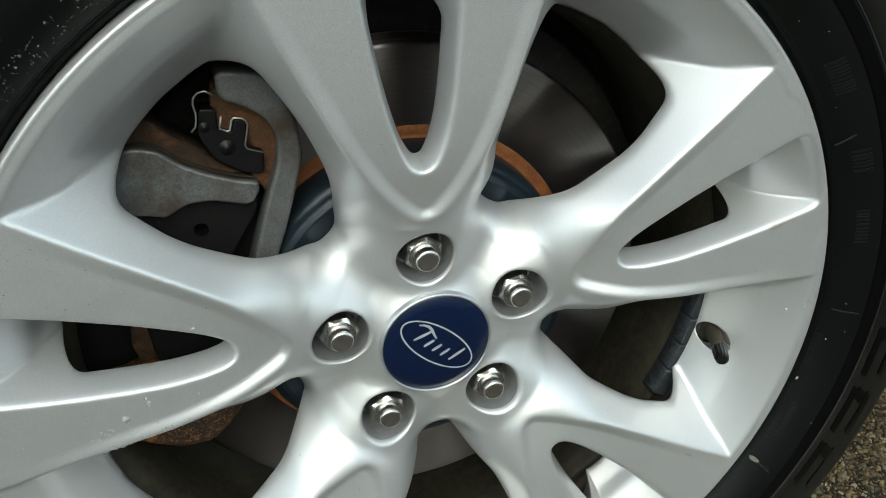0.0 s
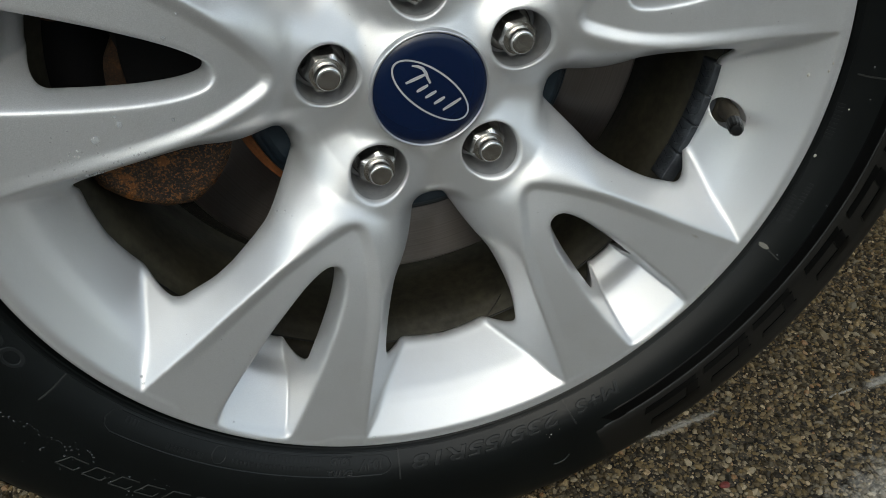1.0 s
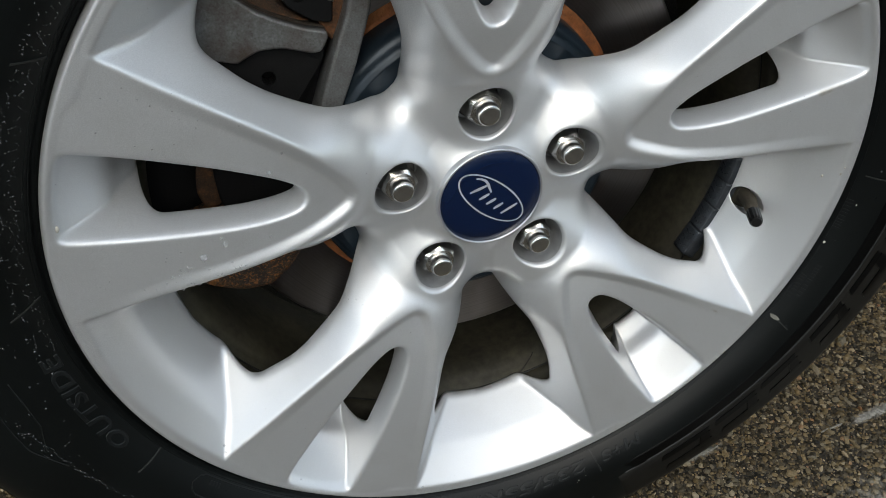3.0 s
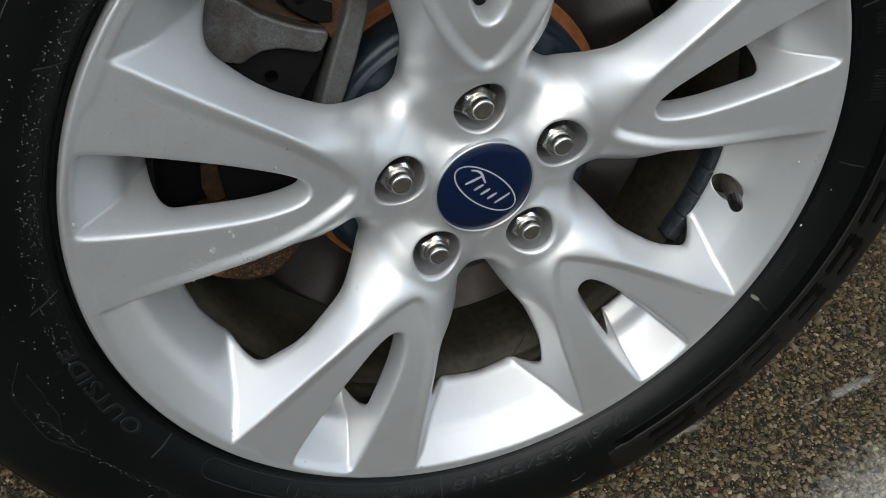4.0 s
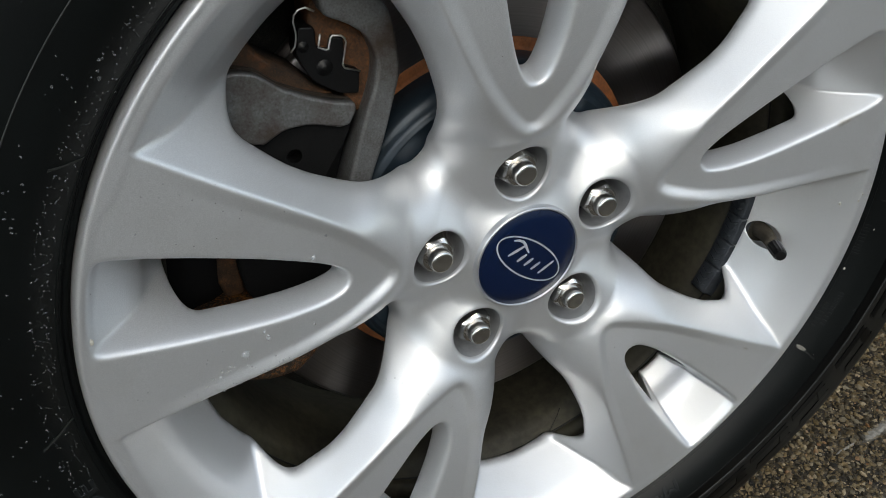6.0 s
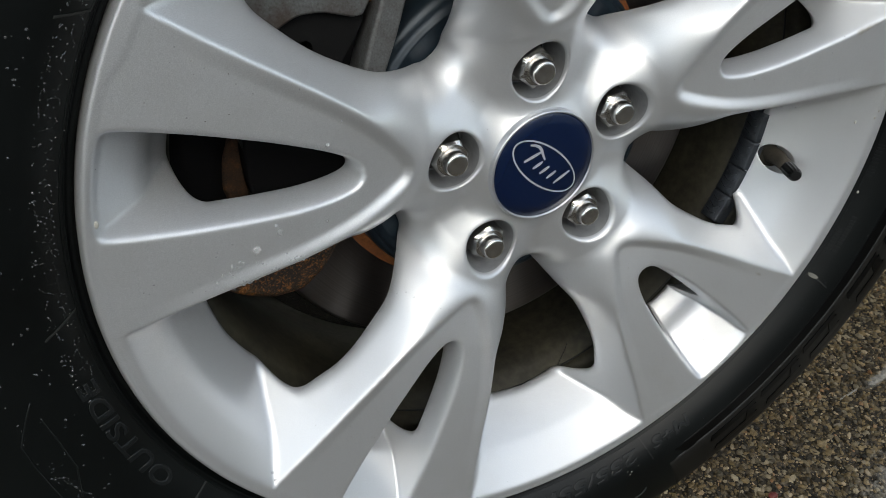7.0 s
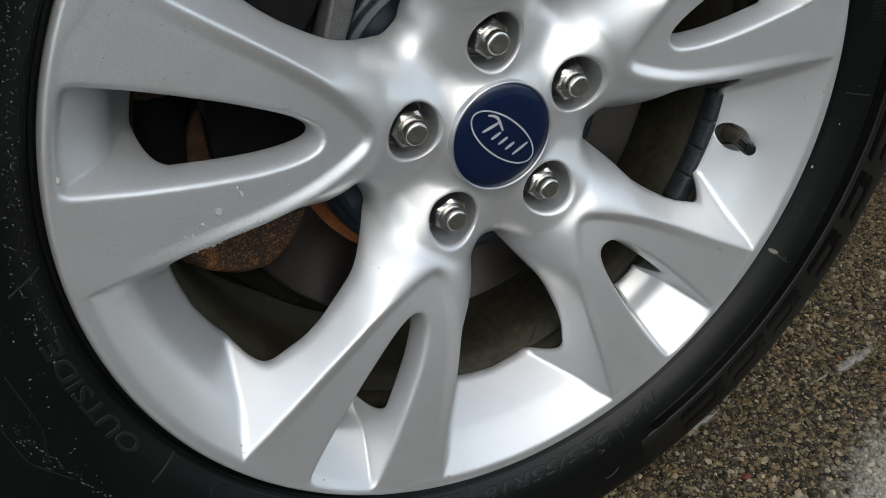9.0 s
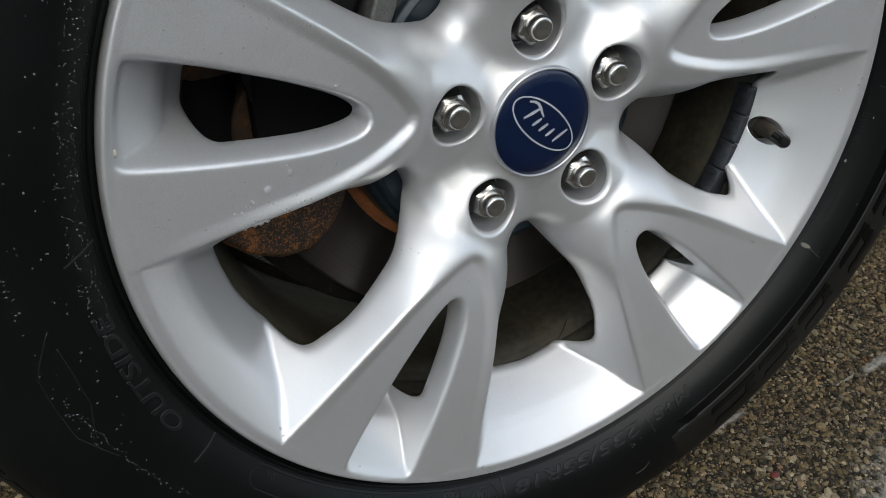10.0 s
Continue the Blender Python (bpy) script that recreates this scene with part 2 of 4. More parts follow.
# brown here is part dust, part light thrown up by the ground
DUSTY_BOUNCE = rubber("dusty_bounce_rubber", (0.0048, 0.0044, 0.0034), 0.50)
CARPAINT = material("car_paint", (0.10, 0.10, 0.11), 0.35, 0.3, 0.5, 0.5)
WALL_GREY = spotted("unseen_wall_grey", [(0.3, (0.34, 0.34, 0.335)), (0.7, (0.46, 0.457, 0.45))], 3, 0.9, 0.0, 0.002)
STONE = stones_mat()
ASPHALT = asphalt_mat()


# ---- building helpers ----
def mesh_of(name, verts, faces, smooth=True):
    me = bpy.data.meshes.new(name)
    me.from_pydata([tuple(v) for v in verts], [], faces)
    if smooth:
        me.polygons.foreach_set("use_smooth", [True] * len(me.polygons))
    me.update()
    return me


def part(name, data, mat, parent=None, label=""):
    """Links a bmesh or mesh as one object, under a thing or a part."""
    if isinstance(data, bmesh.types.BMesh):
        me = bpy.data.meshes.new(name)
        data.to_mesh(me)
        data.free()
        data = me
    if mat:
        data.materials.clear()
        data.materials.append(mat)
    ob = new(name, data)
    if parent:
        ob.parent = parent
    return tagged(ob, label)


def thing(name, label, category, group="", kind=""):
    return tagged(new(name), label, category, group, kind)


def revolve(profile, steps=256, a0=0.0, a1=360.0, centre=(0, ZC)):
    """Turns (radius, depth) points about the axle; closed when it goes full round."""
    full = a1 - a0 >= 360
    n = steps if full else steps + 1
    verts, faces = [], []
    k = len(profile)
    for i in range(n):
        a = radians(a0 + (a1 - a0) * i / steps)
        for r, y in profile:
            verts.append((centre[0] + r * math.cos(a), y, centre[1] + r * math.sin(a)))
    for i in range(steps):
        j = (i + 1) % n
        for q in range(k - 1):
            faces.append((i * k + q, j * k + q, j * k + q + 1, i * k + q + 1))
    return verts, faces


def rounded(points, steps=5, share=0.3):
    """A closed outline with its corners cut round."""
    out = []
    n = len(points)
    for i in range(n):
        p, c, q = (Vector(points[(i + d) % n]) for d in (-1, 0, 1))
        a, b = c.lerp(p, share), c.lerp(q, share)
        for s in range(steps + 1):
            u = s / steps
            out.append(a * (1 - u) ** 2 + c * 2 * u * (1 - u) + b * u * u)
    return out


def plate(outline, y0, y1, bevel=0.0015):
    """A plate in the wheel's plane: outline in (x, z), from depth y0 (outer) to y1, with its edges broken."""
    bm = bmesh.new()
    f = bm.faces.new([bm.verts.new((p[0], y0, p[1])) for p in outline])
    bm.normal_update()
    if f.normal.y > 0:
        bmesh.ops.reverse_faces(bm, faces=[f])
    ext = bmesh.ops.extrude_face_region(bm, geom=[f])
    vs = [v for v in ext["geom"] if isinstance(v, bmesh.types.BMVert)]
    bmesh.ops.translate(bm, verts=vs, vec=(0, y1 - y0, 0))
    bmesh.ops.recalc_face_normals(bm, faces=bm.faces)
    edges = [e for e in bm.edges if abs(e.verts[0].co.y - y0) < 1e-6 and abs(e.verts[1].co.y - y0) < 1e-6]
    if bevel:
        bmesh.ops.bevel(bm, geom=edges, offset=bevel, segments=3, affect="EDGES", profile=0.5, clamp_overlap=True)
    for q in bm.faces:
        q.smooth = len(q.verts) <= 4
    return bm


def tube(points, radius, sides=8):
    """A round bar along points."""
    bm = bmesh.new()
    pts = [Vector(p) for p in points]
    rings = []
    for i, p in enumerate(pts):
        d = (pts[min(i + 1, len(pts) - 1)] - pts[max(i - 1, 0)]).normalized()
        u = d.orthogonal().normalized() if i == 0 else (side - d * side.dot(d)).normalized()
        side = u
        w = d.cross(u)
        rings.append([bm.verts.new(p + (u * math.cos(a) + w * math.sin(a)) * radius) for a in (math.tau * s / sides for s in range(sides))])
    for a, b in zip(rings, rings[1:]):
        for s in range(sides):
            bm.faces.new((a[s], a[(s + 1) % sides], b[(s + 1) % sides], b[s])).smooth = True
    bm.faces.new(rings[0][::-1])
    bm.faces.new(rings[-1])
    return bm


def softly(xs, ys, width):
    """A smooth curve through a few points."""
    X = np.linspace(0.0, 0.26, 2601)
    Y = np.interp(X, xs, ys)
    k = np.exp(-0.5 * (np.arange(-120, 121) * 0.0001 / width) ** 2)
    Y = np.convolve(np.pad(Y, 120, mode="edge"), k / k.sum(), "valid")
    return lambda r: np.interp(r, X, Y)


# ---- the alloy rim: five split spokes, mirror-alike about each nut ----
# ridge of a spoke, shelf behind the flange, edge of the big windows: depth by radius
ridge = softly([0, .036, .046, .058, .066, .076, .088, .117, .15, .19, .225, .2405, .246], [.0012, .0012, .0022, .0030, .0010, -.0045, -.0115, -.0185, -.0225, -.0248, -.0268, -.0279, -.0283], .004)
shelf = softly([.19, .2020, .2222, .2395, .2430, .25], [.0420, .0242, -.0050, -.0240, -.0280, -.0284], .0009)
slit_shelf = softly([.19, .2035, .2125, .2162, .2220, .2405, .2440, .25], [.0460, .0245, .0130, .0026, -.0046, -.0235, -.0282, -.0286], .0012)
edge_y = softly([.036, .05, .06, .07, .08, .0868, .095, .105, .12, .15, .18, .195, .203, .232, .25], [.0008, .004, .010, .019, .028, .033, .0225, .0125, .0025, -.0035, -.0040, -.0005, .0265, .016, .016], .003)
crease = ([.0860, .0866, .0885, .0925, .100, .110, .120, .133, .150, .170, .207, .232, .26], [0, 2.5, 4.5, 6.7, 9.4, 11.9, 13.6, 15.0, 15.95, 16.6, 17.35, 18.0, 18.3])
window = ([.0842, .0846, .0862, .0893, .0948, .105, .115, .124, .135, .150, .165, .180, .189, .1945, .1980, .2000, .2013, .2024], [36, 32.8, 30.5, 29.1, 27.6, 25.3, 23.1, 21.7, 21.05, 20.7, 20.8, 21.4, 21.8, 22.5, 24.0, 26.2, 29.0, 36])
slit = ([.1170, .1176, .1195, .1230, .130, .138, .150, .170, .200, .220, .2375, .2415, .2432], [0, 1.5, 2.7, 3.7, 4.8, 5.5, 6.1, 6.5, 6.5, 6.3, 6.0, 5.4, 0])
steep = softly([.10, .13, .15, .18, .195, .205, .235, .26], [2.0, 1.85, 1.85, 1.72, 1.55, 1.48, 1.45, 1.45], .004)


def outline_xy(curve):
    r, a = np.array(curve[0]), np.radians(curve[1])
    t = np.linspace(0, len(r) - 1, 40 * (len(r) - 1) + 1)
    k = np.exp(-0.5 * (np.arange(-30, 31) / 11.0) ** 2)
    k /= k.sum()

    def sm(v):
        d = np.interp(t, np.arange(len(v)), v)
        p = np.concatenate((2 * d[0] - d[30:0:-1], d, 2 * d[-1] - d[-2:-32:-1]))
        return np.convolve(p, k, "valid")
    r, a = sm(r), sm(a)
    return np.stack([r * np.cos(a), r * np.sin(a)], 1)[::4]


def distance(P, line, nearest=False):
    """Distance to an outline, and the radius of its nearest point."""
    best, radius = np.full(len(P), 1e9), np.zeros(len(P))
    for a, b in zip(line, line[1:]):
        d = b - a
        u = np.clip(((P - a) @ d) / (d @ d), 0, 1)
        q = a + u[:, None] * d
        dist = np.hypot(*(P - q).T)
        closer = dist < best
        best = np.where(closer, dist, best)
        if nearest:
            radius = np.where(closer, np.hypot(*q.T), radius)
    return (best, radius) if nearest else best


CREASE, WINDOW, SLIT = outline_xy(crease), outline_xy(window), outline_xy(slit)
POCKET_R, POCKET_AT = 0.0168, 0.0574
VALVE_R, VALVE_FLAT = 0.0094, 0.70     # the hole is drilled across the sloping shelf
VALVE_AT = (0.2098 * math.cos(radians(-14.1)), 0.2098 * math.sin(radians(-14.1)))


def within(P, line):
    """Angle inside (below) the outline at the same radius."""
    r, a = np.hypot(*P.T), np.arctan2(P[:, 1], P[:, 0])
    lr, la = np.hypot(*line.T), np.arctan2(line[:, 1], line[:, 0])
    return a - np.interp(r, lr, la), r, lr


def fold(P):
    """Takes a place in the wheel's plane into one half of one spoke's share."""
    r, a = np.hypot(*P.T), np.arctan2(P[:, 1], P[:, 0])
    s = math.tau / 5
    a = np.abs((a + s / 2) % s - s / 2)
    return np.stack([r * np.cos(a), r * np.sin(a)], 1)


def slit_d(P):
    d = distance(P, SLIT)
    over, r, lr = within(P, SLIT)
    inside = (over < 0) & (r > lr[0]) & (r < lr[-1])
    return np.where(inside, -d, d)


def crease_d(P):
    d = distance(P, CREASE)
    over, r, lr = within(P, CREASE)
    return np.where((over < 0) & (r > lr[0]), -d, d)


def window_d(P):
    d = distance(P, WINDOW)
    over, r, lr = within(P, WINDOW)
    return np.where((over > 0) & (r > lr[0]) & (r < lr[-1]), -d, d)


def smax(a, b, k):
    h = np.clip(0.5 + 0.5 * (a - b) / k, 0, 1)
    return b + (a - b) * h + k * h * (1 - h)


def hole_d(P):
    """Below nought where the casting is open: window, slit, nut's pocket."""
    r = np.hypot(*P.T)
    slot = smax(slit_d(P) + 0.0040, r - 0.2035, 0.014)
    nut = np.hypot(P[:, 0] - POCKET_AT, P[:, 1]) - POCKET_R
    return np.minimum(np.minimum(window_d(P), slot), nut)


def smin(a, b, k):
    return -smax(-a, -b, k)


def face_y(P):
    """Depth of the casting's front by place in the folded plane."""
    r, a = np.hypot(*P.T), np.arctan2(P[:, 1], P[:, 0])
    cr, ca = np.hypot(*CREASE.T), np.arctan2(CREASE[:, 1], CREASE[:, 0])
    av = np.where(r > cr[0], np.interp(r, cr, ca), 0.0)
    s = np.maximum(r * (a - av), 0)
    yr = ridge(r)
    c = 0.0021
    outer = yr + steep(r) * np.where(s < c, s * s / (2 * c), s - c / 2)
    # nearer the hub: from the raised spine (hub, nut bosses, spoke flats) smoothly down to the windows' edge
    ca_, sa_ = math.cos(math.tau / 5), math.sin(math.tau / 5)
    boss = np.hypot(P[:, 0] - POCKET_AT, P[:, 1]) - 0.0178
    boss2 = np.hypot(P[:, 0] - POCKET_AT * ca_, P[:, 1] - POCKET_AT * sa_) - 0.0178
    spine = smin(smin(smin(boss, boss2, 0.012), r - 0.0335, 0.010), np.maximum(crease_d(P), 0.0), 0.006)
    spine = np.maximum(spine, 0.0)
    dw, rw = distance(P, WINDOW, True)
    u = spine / (spine + dw + 1e-6)
    pin = np.interp(r, [.050, .066, .085, .11, .15], [0.95, 1.15, 1.65, 1.55, 1.3])
    inner = yr + np.maximum(edge_y(np.minimum(rw, .193)) - yr, 0) * np.power(u, pin)
    t = np.clip((r - 0.110) / 0.040, 0, 1)
    t = t * t * (3 - 2 * t)
    y = inner * (1 - t) + outer * t
    # the flat between crease and slit lies a little lower than the ridge round it
    dv = -crease_d(P)
    deep = np.interp(r, [.085, .10, .13, .19, .235], [.0044, .0040, .0028, .0010, 0])
    q = np.clip(dv / 0.008, 0, 1)
    y = y + deep * q * q * (3 - 2 * q)
    # walls of the slit
    k = 0.0007
    ds = -slit_d(P)
    y = y + 4.0 * k * np.log1p(np.exp(np.clip(ds / k, -40, 40)))
    q = np.clip((np.degrees(a) - 10) / 4, 0, 1)
    deep_in = np.clip(-slit_d(P) / 0.003, 0, 1)
    back_y = shelf(r + 0.0036 * q * q * (3 - 2 * q) * np.clip((r - 0.205) / 0.02, 0, 1)) * (1 - deep_in) + slit_shelf(r) * deep_in
    y = np.where(r > 0.186, smin(y, back_y, np.where(slit_d(P) < 0.0, 0.0035, 0.0065) * np.interp(r, [.230, .241], [1.0, 0.2])), y)
    # rounded lips of the openings
    f = np.where(np.hypot(P[:, 0] - POCKET_AT, P[:, 1]) < POCKET_R + 0.006, 0.0028, 0.0030)
    d = np.clip(hole_d(P), 0, f)
    slot = (slit_d(P) < 0.001)
    roll = f - np.sqrt(np.maximum(f * f - (f - d) ** 2, 0))
    return y + np.where(slot, roll * 0.4, roll)


def build_rim():
    cols_half = 144                      # quarter degrees in half a share
    a = np.radians(np.arange(cols_half + 1) * 36.0 / cols_half)
    rows = np.concatenate((np.arange(0.0338, 0.2436, 0.0009), [0.2440]))
    R, A = np.meshgrid(rows, a, indexing="ij")
    P = np.stack([(R * np.cos(A)).ravel(), (R * np.sin(A)).ravel()], 1)
    h = hole_d(P)
    inside = h < 0
    # grid points just inside an opening are drawn to its edge
    near = inside & (h > -0.0026)
    Q = P[near].copy()
    for _ in range(4):
        e = 1e-5
        f0 = hole_d(Q)
        g = np.stack([(hole_d(Q + (e, 0)) - f0) / e, (hole_d(Q + (0, e)) - f0) / e], 1)
        n = np.maximum((g * g).sum(1), 0.2)
        Q -= (f0 / n)[:, None] * g
        an = np.arctan2(Q[:, 1], Q[:, 0])
        rr = np.hypot(*Q.T)
        an = np.clip(an, 0, radians(36))
        on_axis, on_mid = np.isclose(A.ravel()[near], 0), np.isclose(A.ravel()[near], radians(36))
        an = np.where(on_axis, 0, np.where(on_mid, radians(36), an))
        Q = np.stack([rr * np.cos(an), rr * np.sin(an)], 1)
    P[near] = Q
    y = face_y(P)
    shape = R.shape
    rr, aa = np.hypot(*P.T).reshape(shape), np.arctan2(P[:, 1], P[:, 0]).reshape(shape)
    y, inside = y.reshape(shape), inside.reshape(shape)
    # flange beyond the grid
    lip = [(.2447, -.02855), (.2455, -.0286), (.2462, -.0284), (.2469, -.0277), (.2475, -.0266), (.2480, -.0252), (LIP, -.0236), (.2480, -.0165), (.2456, -.0080)]
    n_lip = len(lip)
    rr = np.vstack((rr, np.array([[q[0]] * shape[1] for q in lip])))
    y = np.vstack((y, np.array([[q[1]] * shape[1] for q in lip])))
    aa = np.vstack((aa, np.tile(a, (n_lip, 1))))
    inside = np.vstack((inside, np.zeros((n_lip, shape[1]), bool)))
    # mirror and repeat round the wheel
    full_r = np.hstack((rr[:, :0:-1], rr[:, :-1]))
    full_y = np.hstack((y[:, :0:-1], y[:, :-1]))
    full_a = np.hstack((-aa[:, :0:-1], aa[:, :-1]))
    full_i = np.hstack((inside[:, :0:-1], inside[:, :-1]))
    m = full_r.shape[1]
    R5, Y5, I5 = np.tile(full_r, 5), np.tile(full_y, 5), np.tile(full_i, 5)
    A5 = np.hstack([full_a + radians(72 * k) for k in range(5)]) + radians(PHI)
    rows_n, cols = R5.shape
    # the hole for the valve, through one shelf only
    X5, Z5 = R5 * np.cos(A5), R5 * np.sin(A5)
    vx, vz = VALVE_AT
    dv = np.hypot((X5 - vx) / VALVE_FLAT, Z5 - vz)
    hit = dv < VALVE_R
    edge = hit & (dv > VALVE_R - 0.0022)
    k = VALVE_R / dv[edge]
    X5[edge], Z5[edge] = vx + (X5[edge] - vx) * k, vz + (Z5[edge] - vz) * k
    turn = radians(-PHI)
    flat = np.stack([X5[edge] * math.cos(turn) - Z5[edge] * math.sin(turn), X5[edge] * math.sin(turn) + Z5[edge] * math.cos(turn)], 1)
    Y5 = Y5.copy()
    Y5[edge] = face_y(fold(flat))
    R5, A5 = np.hypot(X5, Z5), np.arctan2(Z5, X5)
    I5 = I5 | hit
    V = np.stack([(R5 * np.cos(A5)).ravel(), Y5.ravel(), (ZC + R5 * np.sin(A5)).ravel()], 1)
    idx = np.arange(rows_n * cols).reshape(rows_n, cols)
    nxt = np.roll(idx, -1, axis=1)
    quads = np.stack([idx[:-1], idx[1:], nxt[1:], nxt[:-1]], -1).reshape(-1, 4)
    keep = ~I5.ravel()[quads].all(1)
    quads = quads[keep]
    # edges of the openings, drawn back as walls
    e = np.concatenate([quads[:, [i, (i + 1) % 4]] for i in range(4)])
    key = np.sort(e, 1)
    code = key[:, 0].astype(np.int64) * (rows_n * cols) + key[:, 1]
    _, first, count = np.unique(code, return_index=True, return_counts=True)
    border = e[first[count == 1]]
    ok = I5.ravel()[border].all(1)
    border = border[ok]
    ids = np.unique(border)
    where = {int(v): i for i, v in enumerate(ids)}
    base = V[ids]
    rad = np.hypot(base[:, 0], base[:, 2] - ZC)
    # walls run back under the casting, but straight in the nuts' pockets and the valve's hole
    ang = np.arctan2(base[:, 2] - ZC, base[:, 0]) - radians(PHI)
    plan = np.stack([rad * np.cos(ang), rad * np.sin(ang)], 1)
    e = 1e-4
    g = np.stack([(hole_d(fold(plan + (e, 0))) - hole_d(fold(plan - (e, 0)))) / (2 * e), (hole_d(fold(plan + (0, e))) - hole_d(fold(plan - (0, e)))) / (2 * e)], 1)
    g /= np.maximum(np.hypot(*g.T), 0.3)[:, None]
    straight = (np.abs(np.hypot(fold(plan)[:, 0] - POCKET_AT, fold(plan)[:, 1]) - POCKET_R) < 0.0012) | (np.hypot((base[:, 0] - VALVE_AT[0]) / VALVE_FLAT, base[:, 2] - ZC - VALVE_AT[1]) < VALVE_R + 0.001)
    g[straight] = 0
    back = np.stack([g[:, 0] * math.cos(radians(PHI)) - g[:, 1] * math.sin(radians(PHI)), g[:, 0] * math.sin(radians(PHI)) + g[:, 1] * math.cos(radians(PHI))], 1)
    rings, offset = [V], len(V)
    extra = []
    prev = {int(v): int(v) for v in ids}
    bare = np.abs(np.hypot(fold(plan)[:, 0] - POCKET_AT, fold(plan)[:, 1]) - POCKET_R) < 0.0012
    slots = []
    for depth, shrink in ((0.0015, 0.0012), (0.0035, 0.006), (0.007, 0.014), (0.013, 0.024)):
        ring = base.copy()
        ring[:, 1] += depth * np.where(bare, 2.05, 1.0)
        ring[:, 0] += back[:, 0] * shrink
        ring[:, 2] += back[:, 1] * shrink
        rings.append(ring)
        cur = {int(v): offset + i for i, v in enumerate(ids)}
        for p, q in border:
            extra.append((prev[int(p)], cur[int(p)], cur[int(q)], prev[int(q)]))
            slots.append(1 if bare[where[int(p)]] and bare[where[int(q)]] else 0)
        prev, offset = cur, offset + len(ids)
    verts = np.vstack(rings)
    faces = quads.tolist() + [list(f) for f in extra]
    me = mesh_of("rim", verts, faces)
    me.materials.append(SILVER)
    me.materials.append(BARE)
    me.polygons.foreach_set("material_index", [0] * len(quads) + slots)
    bm = bmesh.new()
    bm.from_mesh(me)
    bmesh.ops.delete(bm, geom=[v for v in bm.verts if not v.link_faces], context="VERTS")
    bm.to_mesh(me)
    bm.free()
    return me


wheel = thing("car_wheel", "silver five-spoke alloy wheel with a black tyre, wet, on gravelly asphalt", "wheel")
wheel.location = (0, 0, 0)
part("rim", build_rim(), None, wheel, "silver painted cast alloy rim with split spokes")
part("barrel", mesh_of("barrel", *revolve([(.2420, .002), (.2300, .015), (.2130, .023), (.2060, .0298), (.2066, .0304), (.2052, .0310), (.2035, .036), (.2010, .039), (.1985, .044), (.1965, .055), (.1960, .085), (.1990, .105), (.2080, .125), (.2120, .150), (.2140, .172), (.2240, .178), (.2240, .186), (.2100, .186)])), BARREL, wheel, "inner barrel, brake-dust brown darkened for deep shade")


part("seam", mesh_of("seam", *revolve([(.2062, .0298), (.2053, .0301), (.2053, .0308), (.2062, .0311)])), BLACK, wheel, "dark joint between rim face and barrel")


part("strand", tube([at(.2050, -77.0, .0308), at(.2034, -75.2, .0350), at(.2016, -73.6, .0382), at(.1996, -72.2, .0415)], .0003, 6), BLACK, wheel, "thin dark strand stuck to the barrel")


def pocket_floor():
    bm = bmesh.new()
    for r, y in ((0.0190, 0.0275),):
        ring = [bm.verts.new((r * math.cos(k * math.tau / 40), y, r * math.sin(k * math.tau / 40))) for k in range(40)]
        seat = [bm.verts.new((0.0125 * math.cos(k * math.tau / 40), y, 0.0125 * math.sin(k * math.tau / 40))) for k in range(40)]
        deep = [bm.verts.new((0.0080 * math.cos(k * math.tau / 40), y + 0.006, 0.0080 * math.sin(k * math.tau / 40))) for k in range(40)]
        for a, b in ((ring, seat), (seat, deep)):
            for k in range(40):
                bm.faces.new((a[k], a[(k + 1) % 40], b[(k + 1) % 40], b[k])).smooth = True
        bm.faces.new(deep)
    bmesh.ops.recalc_face_normals(bm, faces=bm.faces)
    me = bpy.data.meshes.new("pocket_seat")
    bm.to_mesh(me)
    bm.free()
    return me


def lug_nut_meshes():
    """Hexagon with a turned dome and a conical collar; axis along y, tip at nought."""
    def turned(profile, n=40):
        bm = bmesh.new()
        rings = [[bm.verts.new((r * math.cos(k * math.tau / n), y, r * math.sin(k * math.tau / n))) for k in range(n)] for r, y in profile]
        for a, b in zip(rings, rings[1:]):
            for k in range(n):
                bm.faces.new((a[k], a[(k + 1) % n], b[(k + 1) % n], b[k])).smooth = True
        bm.faces.new(rings[0])
        bmesh.ops.recalc_face_normals(bm, faces=bm.faces)
        return bm
    dome = turned([(.0012, .0004), (.0046, .0001), (.0058, .0002), (.0065, .0008), (.0070, .0020), (.0072, .0042), (.0072, .0075), (.0075, .0084)])
    hexa = bmesh.new()
    n, rows = 6, [(0.0092, .0074), (0.0114, .0092), (0.0118, .0104), (0.0118, .0240), (0.0110, .0250)]
    rings = []
    for i, (r, y) in enumerate(rows):
        ring = []
        for k in range(48):
            a = k * math.tau / 48
            flat = 0.0102 / math.cos((a + math.pi / 6) % (math.pi / 3) - math.pi / 6)
            q = min(r, flat)
            ring.append(hexa.verts.new((q * math.cos(a), y, q * math.sin(a))))
        rings.append(ring)
    for a, b in zip(rings, rings[1:]):
        for k in range(48):
            hexa.faces.new((a[k], a[(k + 1) % 48], b[(k + 1) % 48], b[k]))
    hexa.faces.new(rings[0])
    bmesh.ops.recalc_face_normals(hexa, faces=hexa.faces)
    collar = turned([(.0100, .0240), (.0135, .0250), (.0135, .0268), (.0120, .0290)])
    out = []
    for nm, bm in (("dome", dome), ("hexagon", hexa), ("collar", collar)):
        me = bpy.data.meshes.new(nm)
        bm.to_mesh(me)
        bm.free()
        out.append((nm, me))
    return out


